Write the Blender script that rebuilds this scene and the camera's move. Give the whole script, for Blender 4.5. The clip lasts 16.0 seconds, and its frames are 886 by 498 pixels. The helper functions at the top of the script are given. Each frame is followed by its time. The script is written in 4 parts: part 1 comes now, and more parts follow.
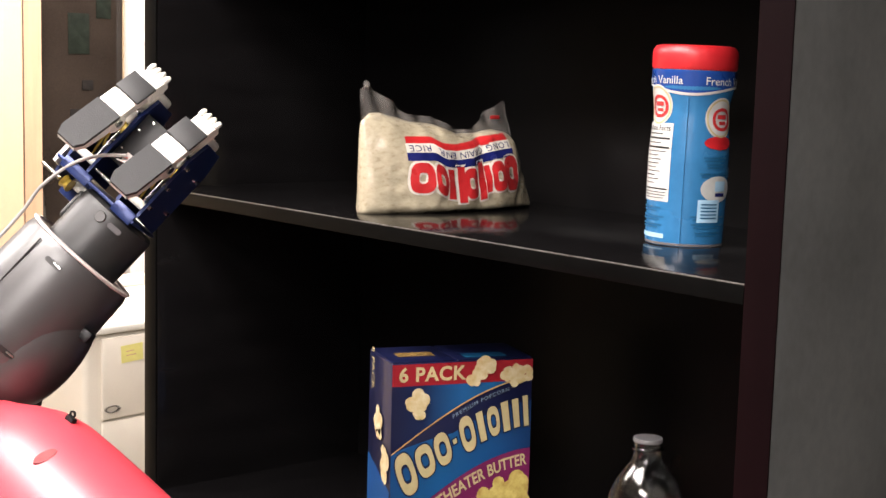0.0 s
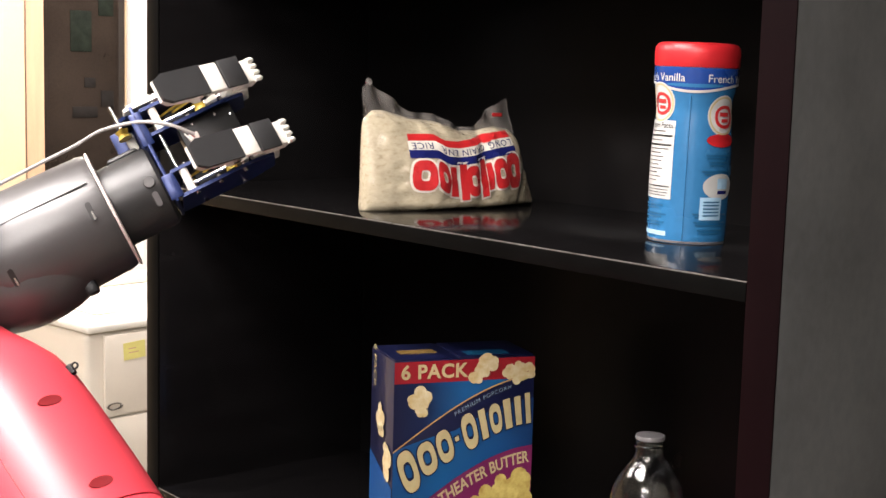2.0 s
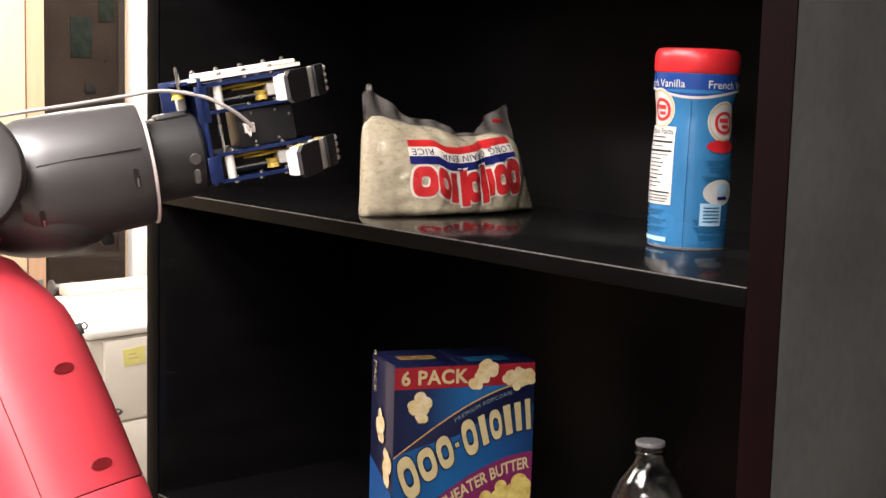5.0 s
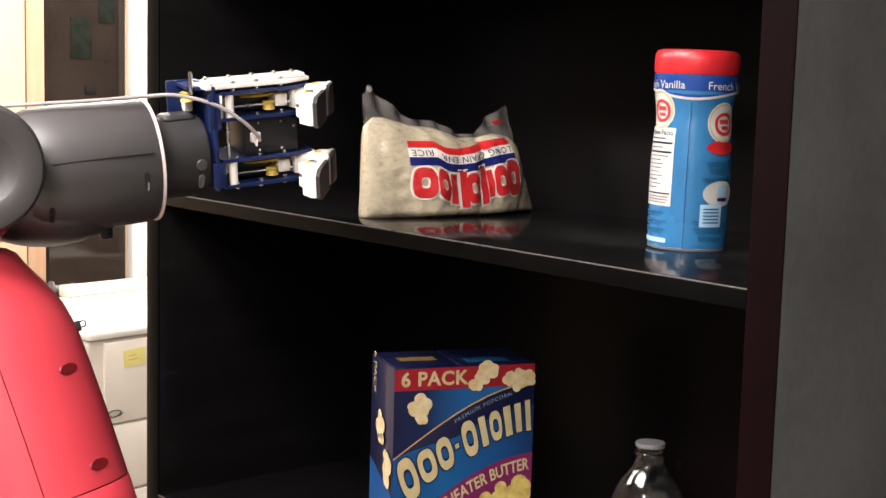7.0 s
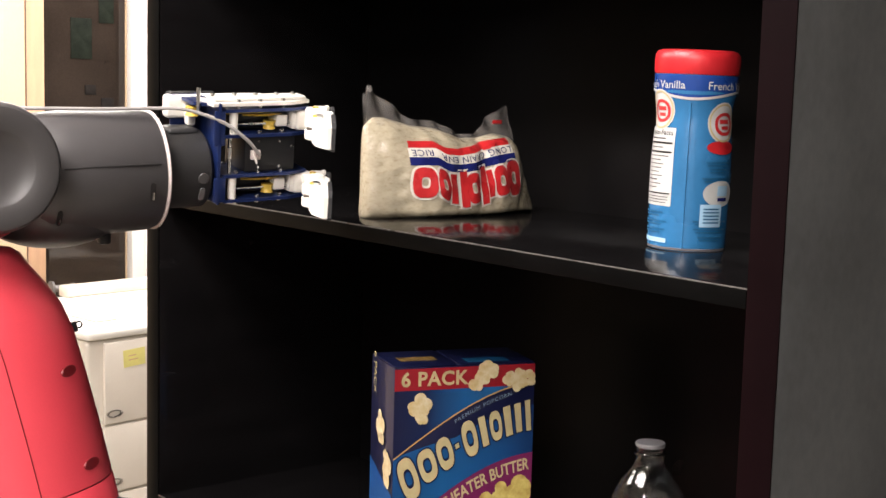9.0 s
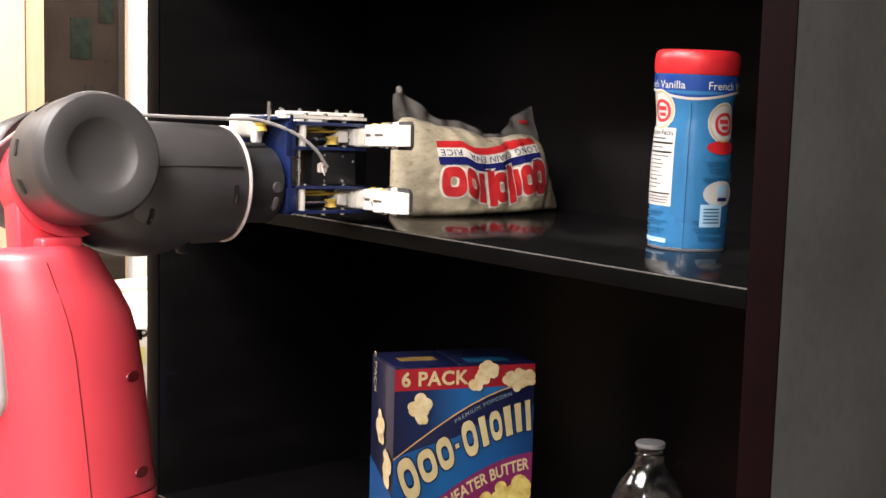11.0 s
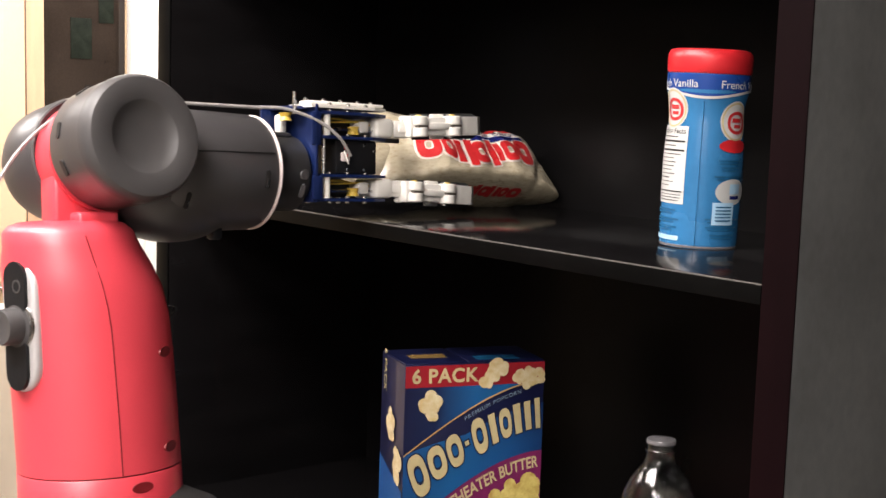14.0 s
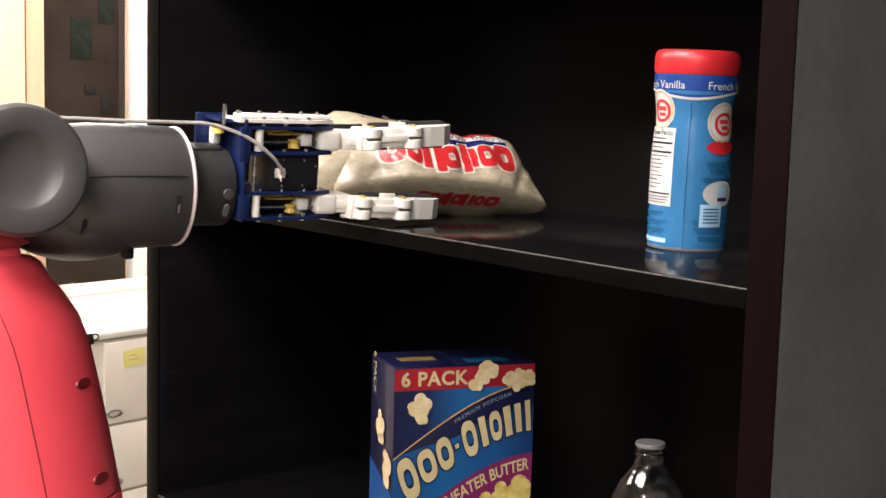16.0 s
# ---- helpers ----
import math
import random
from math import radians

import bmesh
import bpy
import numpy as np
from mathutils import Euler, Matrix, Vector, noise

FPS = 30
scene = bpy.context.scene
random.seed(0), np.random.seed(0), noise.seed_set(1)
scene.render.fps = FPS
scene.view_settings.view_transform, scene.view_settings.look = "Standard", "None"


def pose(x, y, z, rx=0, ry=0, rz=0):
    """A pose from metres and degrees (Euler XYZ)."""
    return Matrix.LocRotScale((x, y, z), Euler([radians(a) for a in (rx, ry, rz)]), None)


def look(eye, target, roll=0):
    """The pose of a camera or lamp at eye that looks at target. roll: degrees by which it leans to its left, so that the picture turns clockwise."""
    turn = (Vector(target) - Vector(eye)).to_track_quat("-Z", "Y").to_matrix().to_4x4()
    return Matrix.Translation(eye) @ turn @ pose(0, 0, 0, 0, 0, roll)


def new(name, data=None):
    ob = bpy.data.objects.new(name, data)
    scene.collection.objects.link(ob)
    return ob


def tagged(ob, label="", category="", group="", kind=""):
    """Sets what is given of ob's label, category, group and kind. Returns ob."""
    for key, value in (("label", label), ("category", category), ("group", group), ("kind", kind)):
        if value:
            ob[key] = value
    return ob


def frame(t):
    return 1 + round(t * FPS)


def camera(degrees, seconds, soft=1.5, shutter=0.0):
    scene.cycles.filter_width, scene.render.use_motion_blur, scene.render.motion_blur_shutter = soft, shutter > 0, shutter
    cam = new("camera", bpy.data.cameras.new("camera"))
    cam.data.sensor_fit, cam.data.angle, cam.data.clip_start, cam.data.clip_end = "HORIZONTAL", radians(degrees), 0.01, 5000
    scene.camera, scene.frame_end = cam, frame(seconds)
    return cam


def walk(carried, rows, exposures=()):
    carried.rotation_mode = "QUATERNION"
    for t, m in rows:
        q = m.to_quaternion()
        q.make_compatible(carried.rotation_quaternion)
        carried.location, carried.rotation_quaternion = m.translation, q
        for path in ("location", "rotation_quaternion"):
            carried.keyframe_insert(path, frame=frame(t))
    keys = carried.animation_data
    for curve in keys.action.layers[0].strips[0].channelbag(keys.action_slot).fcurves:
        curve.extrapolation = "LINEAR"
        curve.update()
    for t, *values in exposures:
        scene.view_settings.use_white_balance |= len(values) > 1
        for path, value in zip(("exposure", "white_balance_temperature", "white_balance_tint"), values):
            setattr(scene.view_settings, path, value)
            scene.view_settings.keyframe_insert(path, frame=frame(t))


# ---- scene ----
# ---- camera ----
EYE = Vector((1.5115, -0.7935, 1.2922))


def aim(right=0.0, down=0.0):
    """The camera's pose, turned by small angles (degrees) from its resting view."""
    yaw, pitch = radians(39.588 + right), radians(-6.972 - down)
    way = Vector((-math.cos(yaw) * math.cos(pitch), math.sin(yaw) * math.cos(pitch), math.sin(pitch)))
    return look(EYE, EYE + way, 1.55)


cam = camera(36.084, 16.0, soft=1.5, shutter=0.4)
walk(cam, [(0.0, aim(0.10, 0.19)), (0.5, aim(0.07, 0.24)), (1.0, aim(0.045, 0.265)), (1.5, aim(0.01, 0.31)), (2.0, aim(0.01, 0.30)),
           (2.5, aim(0.01, 0.24)), (3.0, aim(0.01, 0.20)), (3.5, aim(0.0, 0.165)), (4.0, aim(0.0, 0.12)), (5.0, aim(0.0, 0.05)),
           (6.3, aim(0.0, 0.004)), (7.0, aim()), (16.0, aim())], exposures=[(0.0, 0.28), (1.0, 0.28), (2.5, 0.20), (4.0, 0.16), (7.0, 0.20), (9.0, 0.16), (11.5, 0.24), (12.0, 0.26), (12.5, 0.22), (13.5, 0.04), (14.0, 0.16), (14.5, 0.22), (15.0, 0.26), (16.0, 0.10)])

# ---- light: ceiling panels of a room at night ----
world = bpy.data.worlds.new("world")
scene.world = world
world.use_nodes = True
world.node_tree.nodes["Background"].inputs["Color"].default_value = (1.0, 0.95, 0.9, 1)
world.node_tree.nodes["Background"].inputs["Strength"].default_value = 0.05
CEILING = 2.32
PANELS = [(0.45, -1.0), (-1.3, -1.05), (-2.3, 0.9), (-2.3, 2.3), (1.9, -1.8), (2.6, -3.0)]
for px, py in PANELS:
    lamp = bpy.data.lights.new("panel_light", "AREA")
    lamp.shape, lamp.size, lamp.size_y, lamp.energy, lamp.color = "RECTANGLE", 1.15, 0.55, 54 if px > 1 else 62 if px > 0 else 42, (1.0, 0.925, 0.905)
    ob = new("panel_light", lamp)
    ob.matrix_basis = look((px, py, CEILING - 0.045), (px, py, 0))


# ---- materials ----
def material(name, base, rough=0.5, metal=0.0, vary=0.12, scale=30.0, bump=0.1, bump_scale=200.0, coat=0.0, trans=0.0, spec=0.5, tint=None, ior=1.5, stretch=(1, 1, 1), alpha=1.0, glow=0.0, roughvary=0.1, wrinkle=0.0):
    """A procedural surface: broad and fine variation of colour, uneven gloss, fine relief."""
    m = bpy.data.materials.new(name)
    m.use_nodes = True
    nt = m.node_tree
    b = nt.nodes["Principled BSDF"]
    tc = nt.nodes.new("ShaderNodeTexCoord")
    mp = nt.nodes.new("ShaderNodeMapping")
    mp.inputs["Scale"].default_value = stretch
    nt.links.new(tc.outputs["Object"], mp.inputs["Vector"])
    n1, n2 = nt.nodes.new("ShaderNodeTexNoise"), nt.nodes.new("ShaderNodeTexNoise")
    for n, s, d in ((n1, scale, 4), (n2, bump_scale, 6)):
        n.inputs["Scale"].default_value, n.inputs["Detail"].default_value = s, d
        nt.links.new(mp.outputs["Vector"], n.inputs["Vector"])
    ramp = nt.nodes.new("ShaderNodeValToRGB")
    dark = tint or tuple(c * (1 - vary) for c in base)
    light = tuple(min(1, c * (1 + vary)) for c in base)
    ramp.color_ramp.elements[0].position, ramp.color_ramp.elements[1].position = 0.3, 0.7
    ramp.color_ramp.elements[0].color, ramp.color_ramp.elements[1].color = (*dark, 1), (*light, 1)
    mix = nt.nodes.new("ShaderNodeMath")
    mix.operation = "MULTIPLY_ADD"
    mix.inputs[1].default_value = 0.35
    nt.links.new(n2.outputs["Fac"], mix.inputs[0])
    sc = nt.nodes.new("ShaderNodeMath")
    sc.operation = "MULTIPLY_ADD"
    sc.inputs[1].default_value, sc.inputs[2].default_value = 0.7, -0.02
    nt.links.new(n1.outputs["Fac"], sc.inputs[0])
    nt.links.new(sc.outputs[0], mix.inputs[2])
    nt.links.new(mix.outputs[0], ramp.inputs["Fac"])
    nt.links.new(ramp.outputs["Color"], b.inputs["Base Color"])
    rr = nt.nodes.new("ShaderNodeMapRange")
    rr.inputs["To Min"].default_value, rr.inputs["To Max"].default_value = max(0.02, rough - roughvary), min(1, rough + roughvary)
    nt.links.new(n1.outputs["Fac"], rr.inputs["Value"])
    nt.links.new(rr.outputs["Result"], b.inputs["Roughness"])
    if bump:
        bp = nt.nodes.new("ShaderNodeBump")
        bp.inputs["Strength"].default_value, bp.inputs["Distance"].default_value = bump, 0.001
        nt.links.new(n2.outputs["Fac"], bp.inputs["Height"])
        nt.links.new(bp.outputs["Normal"], b.inputs["Normal"])
    if wrinkle:
        n3, bp2 = nt.nodes.new("ShaderNodeTexNoise"), nt.nodes.new("ShaderNodeBump")
        n3.inputs["Scale"].default_value, n3.inputs["Detail"].default_value, n3.inputs["Distortion"].default_value = 42, 3, 1.2
        nt.links.new(tc.outputs["Object"], n3.inputs["Vector"])
        bp2.inputs["Strength"].default_value, bp2.inputs["Distance"].default_value = wrinkle, 0.006
        nt.links.new(n3.outputs["Fac"], bp2.inputs["Height"])
        nt.links.new(bp2.outputs["Normal"], b.inputs["Coat Normal"])
        b.inputs["Coat Roughness"].default_value = 0.07
    b.inputs["Metallic"].default_value, b.inputs["Coat Weight"].default_value = metal, coat
    b.inputs["Transmission Weight"].default_value, b.inputs["IOR"].default_value = trans, ior
    b.inputs["Specular IOR Level"].default_value, b.inputs["Alpha"].default_value = spec, alpha
    if glow:
        b.inputs["Emission Color"].default_value, b.inputs["Emission Strength"].default_value = (1.0, 0.93, 0.85, 1), glow
    return m


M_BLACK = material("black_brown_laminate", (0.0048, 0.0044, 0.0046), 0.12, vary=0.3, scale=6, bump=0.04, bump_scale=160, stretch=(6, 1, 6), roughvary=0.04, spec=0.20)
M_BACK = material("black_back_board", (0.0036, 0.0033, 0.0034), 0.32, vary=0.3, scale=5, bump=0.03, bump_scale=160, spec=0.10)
# same black-brown board; the grey of its room reflection is put into the colour
M_SIDE_SHEEN = material("black_brown_side_sheen", (0.064, 0.067, 0.068), 0.5, vary=0.30, scale=9, bump=0.12, bump_scale=120, stretch=(1, 1, 0.7))
M_EDGE = material("black_edge_band", (0.0026, 0.0025, 0.0024), 0.34, vary=0.25, scale=20, bump=0.03, spec=0.03, roughvary=0.04)
# paler colour that paints the glint on the shelves' top front edge
M_ARRIS_GLINT = material("painted_edge_glint", (0.10, 0.092, 0.085), 0.3, vary=0.3, scale=40, bump=0.1)
M_EDGE_RED = material("red_brown_edge_band", (0.0036, 0.0010, 0.0014), 0.6, vary=0.3, scale=10, bump=0.06, spec=0.03)
M_RED = material("red_plastic", (0.62, 0.048, 0.070), 0.40, spec=0.8, vary=0.06, scale=14, bump=0.05, bump_scale=600, roughvary=0.05)
M_RED_DARK = material("red_recess", (0.17, 0.007, 0.011), 0.5, vary=0.1)
M_GREY_BLACK = material("charcoal_plastic", (0.043, 0.040, 0.041), 0.38, spec=0.8, vary=0.1, scale=16, bump=0.06, bump_scale=700, roughvary=0.05)
M_CAP = material("grey_cap_plastic", (0.050, 0.047, 0.047), 0.46, vary=0.08, scale=20, bump=0.06, bump_scale=700)
M_CUFF = material("black_rubber", (0.020, 0.0195, 0.020), 0.42, vary=0.15, scale=20, bump=0.1, bump_scale=500)
M_WHITE = material("white_printed_plastic", (0.74, 0.715, 0.66), 0.42, vary=0.06, scale=40, bump=0.15, bump_scale=900)
M_RING = material("pale_rubber_ring", (0.60, 0.52, 0.50), 0.5, vary=0.08)
M_BLUE = material("blue_anodised_plate", (0.009, 0.020, 0.088), 0.32, metal=0.35, vary=0.12, scale=60, bump=0.05)
M_STEEL = material("steel", (0.55, 0.54, 0.52), 0.25, metal=1.0, vary=0.1, scale=60)
M_SILVER = material("satin_silver", (0.48, 0.46, 0.46), 0.35, metal=0.3, vary=0.08, scale=40)
M_BRASS = material("yellow_tendon", (0.55, 0.38, 0.06), 0.4, vary=0.2, scale=80)
M_PAD = material("black_rubber_pad", (0.020, 0.020, 0.021), 0.6, vary=0.15, scale=60, bump=0.3, bump_scale=900)
M_BLACKBOX = material("black_motor_box", (0.007, 0.007, 0.008), 0.45, vary=0.2, scale=60, spec=0.3)
M_DARK_GAP = material("shaded_plastic_gap", (0.10, 0.085, 0.07), 0.6, vary=0.2)
M_WIRE = material("grey_cable", (0.30, 0.28, 0.27), 0.45, vary=0.1)
M_RICE = material("rice_grain", (0.43, 0.375, 0.27), 0.30, vary=0.10, tint=(0.35, 0.30, 0.205), scale=260, bump=0.45, bump_scale=420, coat=1.0, stretch=(1, 0.45, 1), wrinkle=0.9)
M_FILM = material("clear_film", (0.62, 0.58, 0.54), 0.10, vary=0.25, scale=60, bump=1.0, bump_scale=90, alpha=0.10, spec=1.0, coat=1.0, wrinkle=1.0)
M_PRINT_RED = material("red_print", (0.50, 0.022, 0.025), 0.3, vary=0.12, coat=0.9, bump=0.05, wrinkle=0.9)
M_PRINT_WHITE = material("white_print", (0.70, 0.66, 0.58), 0.3, vary=0.07, coat=0.8, bump=0.05, wrinkle=0.8)
M_PRINT_NAVY = material("navy_print", (0.012, 0.016, 0.11), 0.25, vary=0.1, coat=0.6, bump=0.05)
M_PRINT_BLACK = material("black_print", (0.015, 0.014, 0.014), 0.4, vary=0.1, bump=0.0)
M_BOX_NAVY = material("navy_card", (0.006, 0.008, 0.036), 0.32, vary=0.15, scale=18, bump=0.05, coat=0.3)
M_BOX_BLUE = material("blue_card", (0.008, 0.075, 0.22), 0.32, vary=0.30, scale=11, bump=0.05, coat=0.3, tint=(0.008, 0.05, 0.20))
M_BOX_RED = material("red_card", (0.26, 0.010, 0.018), 0.32, vary=0.1, bump=0.05, coat=0.3)
M_BOX_CREAM = material("cream_print", (0.46, 0.38, 0.20), 0.35, vary=0.12, scale=60, bump=0.05)
M_BOX_MAGENTA = material("magenta_print", (0.15, 0.014, 0.075), 0.35, vary=0.15, bump=0.05)
M_GOLD = material("gold_print", (0.45, 0.26, 0.10), 0.35, vary=0.1, bump=0.05)
M_CORN = material("popcorn_print", (0.54, 0.48, 0.33), 0.5, vary=0.25, scale=90, bump=0.2, tint=(0.48, 0.34, 0.12))
M_CAN_BLUE = material("blue_sleeve", (0.026, 0.145, 0.32), 0.26, vary=0.10, scale=14, bump=0.04, coat=0.4)
M_CAN_DEEP = material("deep_blue_sleeve", (0.010, 0.045, 0.22), 0.26, vary=0.12, scale=14, bump=0.04, coat=0.4)
M_CAN_RED = material("red_lid_plastic", (0.52, 0.016, 0.022), 0.38, vary=0.06, bump=0.05)
M_TEAL = material("teal_print", (0.010, 0.09, 0.20), 0.35, vary=0.15, bump=0.0)
M_PALE = material("pale_blue_print", (0.36, 0.56, 0.72), 0.35, vary=0.05, bump=0.0)
M_DIMPALE = material("dim_pale_print", (0.20, 0.27, 0.34), 0.4, vary=0.05, bump=0.0)
M_DIMGOLD = material("dim_gold_print", (0.16, 0.10, 0.03), 0.4, vary=0.5, scale=200, bump=0.0)
M_KNOB = material("dull_grey_metal", (0.22, 0.21, 0.21), 0.4, metal=0.4, vary=0.1)
M_PET = material("clear_bottle_plastic", (0.93, 0.95, 0.95), 0.06, vary=0.02, trans=1.0, ior=1.45, bump=0.0, roughvary=0.03)
M_CAN_WHITE = material("white_sleeve_print", (0.52, 0.52, 0.50), 0.35, vary=0.06, bump=0.03, coat=0.3)
M_BUTTER = material("buttery_popcorn_print", (0.50, 0.42, 0.13), 0.5, vary=0.3, scale=90, bump=0.2, tint=(0.36, 0.24, 0.05))
M_CAPWHITE = material("grey_cap", (0.13, 0.125, 0.13), 0.22, vary=0.05)
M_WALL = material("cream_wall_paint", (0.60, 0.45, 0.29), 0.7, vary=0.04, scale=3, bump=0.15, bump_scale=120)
M_TRIM = material("blond_wood_trim", (0.56, 0.35, 0.22), 0.5, vary=0.12, scale=9, bump=0.1, stretch=(1, 4, 0.3))
M_FRAME = material("white_frame_paint", (0.82, 0.80, 0.76), 0.45, vary=0.03, scale=5)
M_GLASSDARK = material("dark_window_glass", (0.026, 0.019, 0.015), 0.10, vary=0.4, scale=3, bump=0.0, roughvary=0.03)
# dark tone stands in for the dimness of the room out of view
M_WALL_DIM = material("dim_unseen_wall", (0.16, 0.15, 0.14), 0.8, vary=0.1, scale=3, bump=0.15, bump_scale=120)
M_CABINET = material("beige_metal", (0.66, 0.61, 0.53), 0.45, vary=0.04, scale=8, bump=0.05)
M_CABTOP = material("pale_top_plastic", (0.80, 0.78, 0.72), 0.5, vary=0.03, scale=8)
M_NOTE = material("yellow_paper", (0.72, 0.66, 0.22), 0.7, vary=0.05)
M_FLOOR = material("grey_floor_tile", (0.32, 0.29, 0.25), 0.5, vary=0.1, scale=5, bump=0.05)
M_CEIL = material("ceiling_tile", (0.75, 0.74, 0.70), 0.85, vary=0.06, scale=20, bump=0.3, bump_scale=90)
M_GLOW = material("light_diffuser", (0.8, 0.8, 0.8), 0.6, vary=0.02, glow=6.0)


def blend_print(name, stops, rough=0.32):
    """Printed card whose ink runs from colour to colour across its width (local y)."""
    m = material(name, (0.1, 0.1, 0.1), rough, coat=0.3, bump=0.05)
    nt = m.node_tree
    tc, xyz, mr, ramp = (nt.nodes.new(k) for k in ("ShaderNodeTexCoord", "ShaderNodeSeparateXYZ", "ShaderNodeMapRange", "ShaderNodeValToRGB"))
    mr.inputs["From Min"].default_value, mr.inputs["From Max"].default_value = -0.0775, 0.0775
    nt.links.new(tc.outputs["Object"], xyz.inputs["Vector"])
    nt.links.new(xyz.outputs["Y"], mr.inputs["Value"])
    nt.links.new(mr.outputs["Result"], ramp.inputs["Fac"])
    while len(ramp.color_ramp.elements) < len(stops):
        ramp.color_ramp.elements.new(0.5)
    for e, (at, colour) in zip(ramp.color_ramp.elements, stops):
        e.position, e.color = at, (*colour, 1)
    nt.links.new(ramp.outputs["Color"], nt.nodes["Principled BSDF"].inputs["Base Color"])
    return m


M_BOX_BLEND = blend_print("navy_to_blue_card", [(0.0, (0.006, 0.008, 0.036)), (0.22, (0.007, 0.015, 0.06)), (0.5, (0.010, 0.085, 0.24)), (0.72, (0.011, 0.10, 0.27)), (1.0, (0.006, 0.04, 0.13))])
M_BOX_BLEND_LOW = blend_print("blue_card_field", [(0.0, (0.007, 0.055, 0.18)), (0.35, (0.009, 0.085, 0.24)), (0.75, (0.008, 0.06, 0.19)), (1.0, (0.006, 0.03, 0.11))])


# ---- mesh helpers ----
def part(name, bm, mat, parent=None, label="", smooth=True, angle=40):
    me = bpy.data.meshes.new(name)
    bmesh.ops.recalc_face_normals(bm, faces=bm.faces)
    lim = radians(angle)
    for f in bm.faces:
        f.smooth = smooth
    for e in bm.edges:
        e.smooth = not (len(e.link_faces) == 2 and e.calc_face_angle(0) > lim)
    bm.to_mesh(me)
    bm.free()
    for m in (mat if isinstance(mat, (list, tuple)) else [mat]):
        me.materials.append(m)
    ob = new(name, me)
    if parent:
        ob.parent = parent
    if label:
        tagged(ob, label)
    return ob


def box(x0, x1, y0, y1, z0, z1, bevel=0.0, seg=2, bm=None, m=None):
    own = bmesh.new()
    bmesh.ops.create_cube(own, size=1)
    for v in own.verts:
        v.co = Vector(((x0 + x1) / 2 + v.co.x * (x1 - x0), (y0 + y1) / 2 + v.co.y * (y1 - y0), (z0 + z1) / 2 + v.co.z * (z1 - z0)))
    if bevel:
        bmesh.ops.bevel(own, geom=own.edges[:], offset=bevel, segments=seg, profile=0.5, affect="EDGES")
    if m:
        own.transform(m)
    return join(bm, own)


def join(bm, own):
    if bm is None:
        return own
    me = bpy.data.meshes.new("tmp")
    own.to_mesh(me)
    own.free()
    bm.from_mesh(me)
    bpy.data.meshes.remove(me)
    return bm


def lathe(profile, axis="Z", n=48, bm=None, m=None, squash=(1, 1)):
    """Turns a profile of (radius, height) round an axis; radius 0 closes an end."""
    own = bmesh.new()
    rings = []
    for r, h in profile:
        if r <= 1e-6:
            rings.append([own.verts.new((0, 0, h))])
        else:
            rings.append([own.verts.new((r * squash[0] * math.cos(2 * math.pi * k / n), r * squash[1] * math.sin(2 * math.pi * k / n), h)) for k in range(n)])
    for a, b in zip(rings, rings[1:]):
        for k in range(n):
            q = [a[k % len(a)], a[(k + 1) % len(a)], b[(k + 1) % len(b)], b[k % len(b)]]
            q = list(dict.fromkeys(q))
            if len(q) > 2:
                own.faces.new(q)
    if axis == "Y":
        own.transform(Matrix.Rotation(radians(-90), 4, "X"))
    if axis == "X":
        own.transform(Matrix.Rotation(radians(90), 4, "Y"))
    if m:
        own.transform(m)
    return join(bm, own)


def tube(points, r, n=8, bm=None, caps=True):
    own = bmesh.new()
    pts = [Vector(p) for p in points]
    rings, up = [], Vector((0.13, 0.31, 0.94)).normalized()
    for i, p in enumerate(pts):
        d = (pts[min(i + 1, len(pts) - 1)] - pts[max(i - 1, 0)]).normalized()
        a = d.cross(up).normalized()
        b = d.cross(a)
        rings.append([own.verts.new(p + r * (math.cos(2 * math.pi * k / n) * a + math.sin(2 * math.pi * k / n) * b)) for k in range(n)])
    for a, b in zip(rings, rings[1:]):
        for k in range(n):
            own.faces.new((a[k], a[(k + 1) % n], b[(k + 1) % n], b[k]))
    if caps:
        own.faces.new(rings[0])
        own.faces.new(rings[-1])
    return join(bm, own)


def spline(points, n=10):
    """A smooth line through the points."""
    p = [Vector(q) for q in points]
    p = [2 * p[0] - p[1]] + p + [2 * p[-1] - p[-2]]
    out = []
    for i in range(1, len(p) - 2):
        for k in range(n):
            t = k / n
            out.append(0.5 * (2 * p[i] + (p[i + 1] - p[i - 1]) * t + (2 * p[i - 1] - 5 * p[i] + 4 * p[i + 1] - p[i + 2]) * t * t + (3 * p[i] - p[i - 1] - 3 * p[i + 1] + p[i + 2]) * t ** 3))
    return out + [p[-2]]


def slab(outline, depth, bm=None, m=None):
    """A flat shape of the given outline (x, y), raised by depth along z."""
    own = bmesh.new()
    lo = [own.verts.new((x, y, 0)) for x, y in outline]
    f = own.faces.new(lo)
    ext = bmesh.ops.extrude_face_region(own, geom=[f])
    for v in ext["geom"]:
        if isinstance(v, bmesh.types.BMVert):
            v.co.z += depth
    if m:
        own.transform(m)
    return join(bm, own)


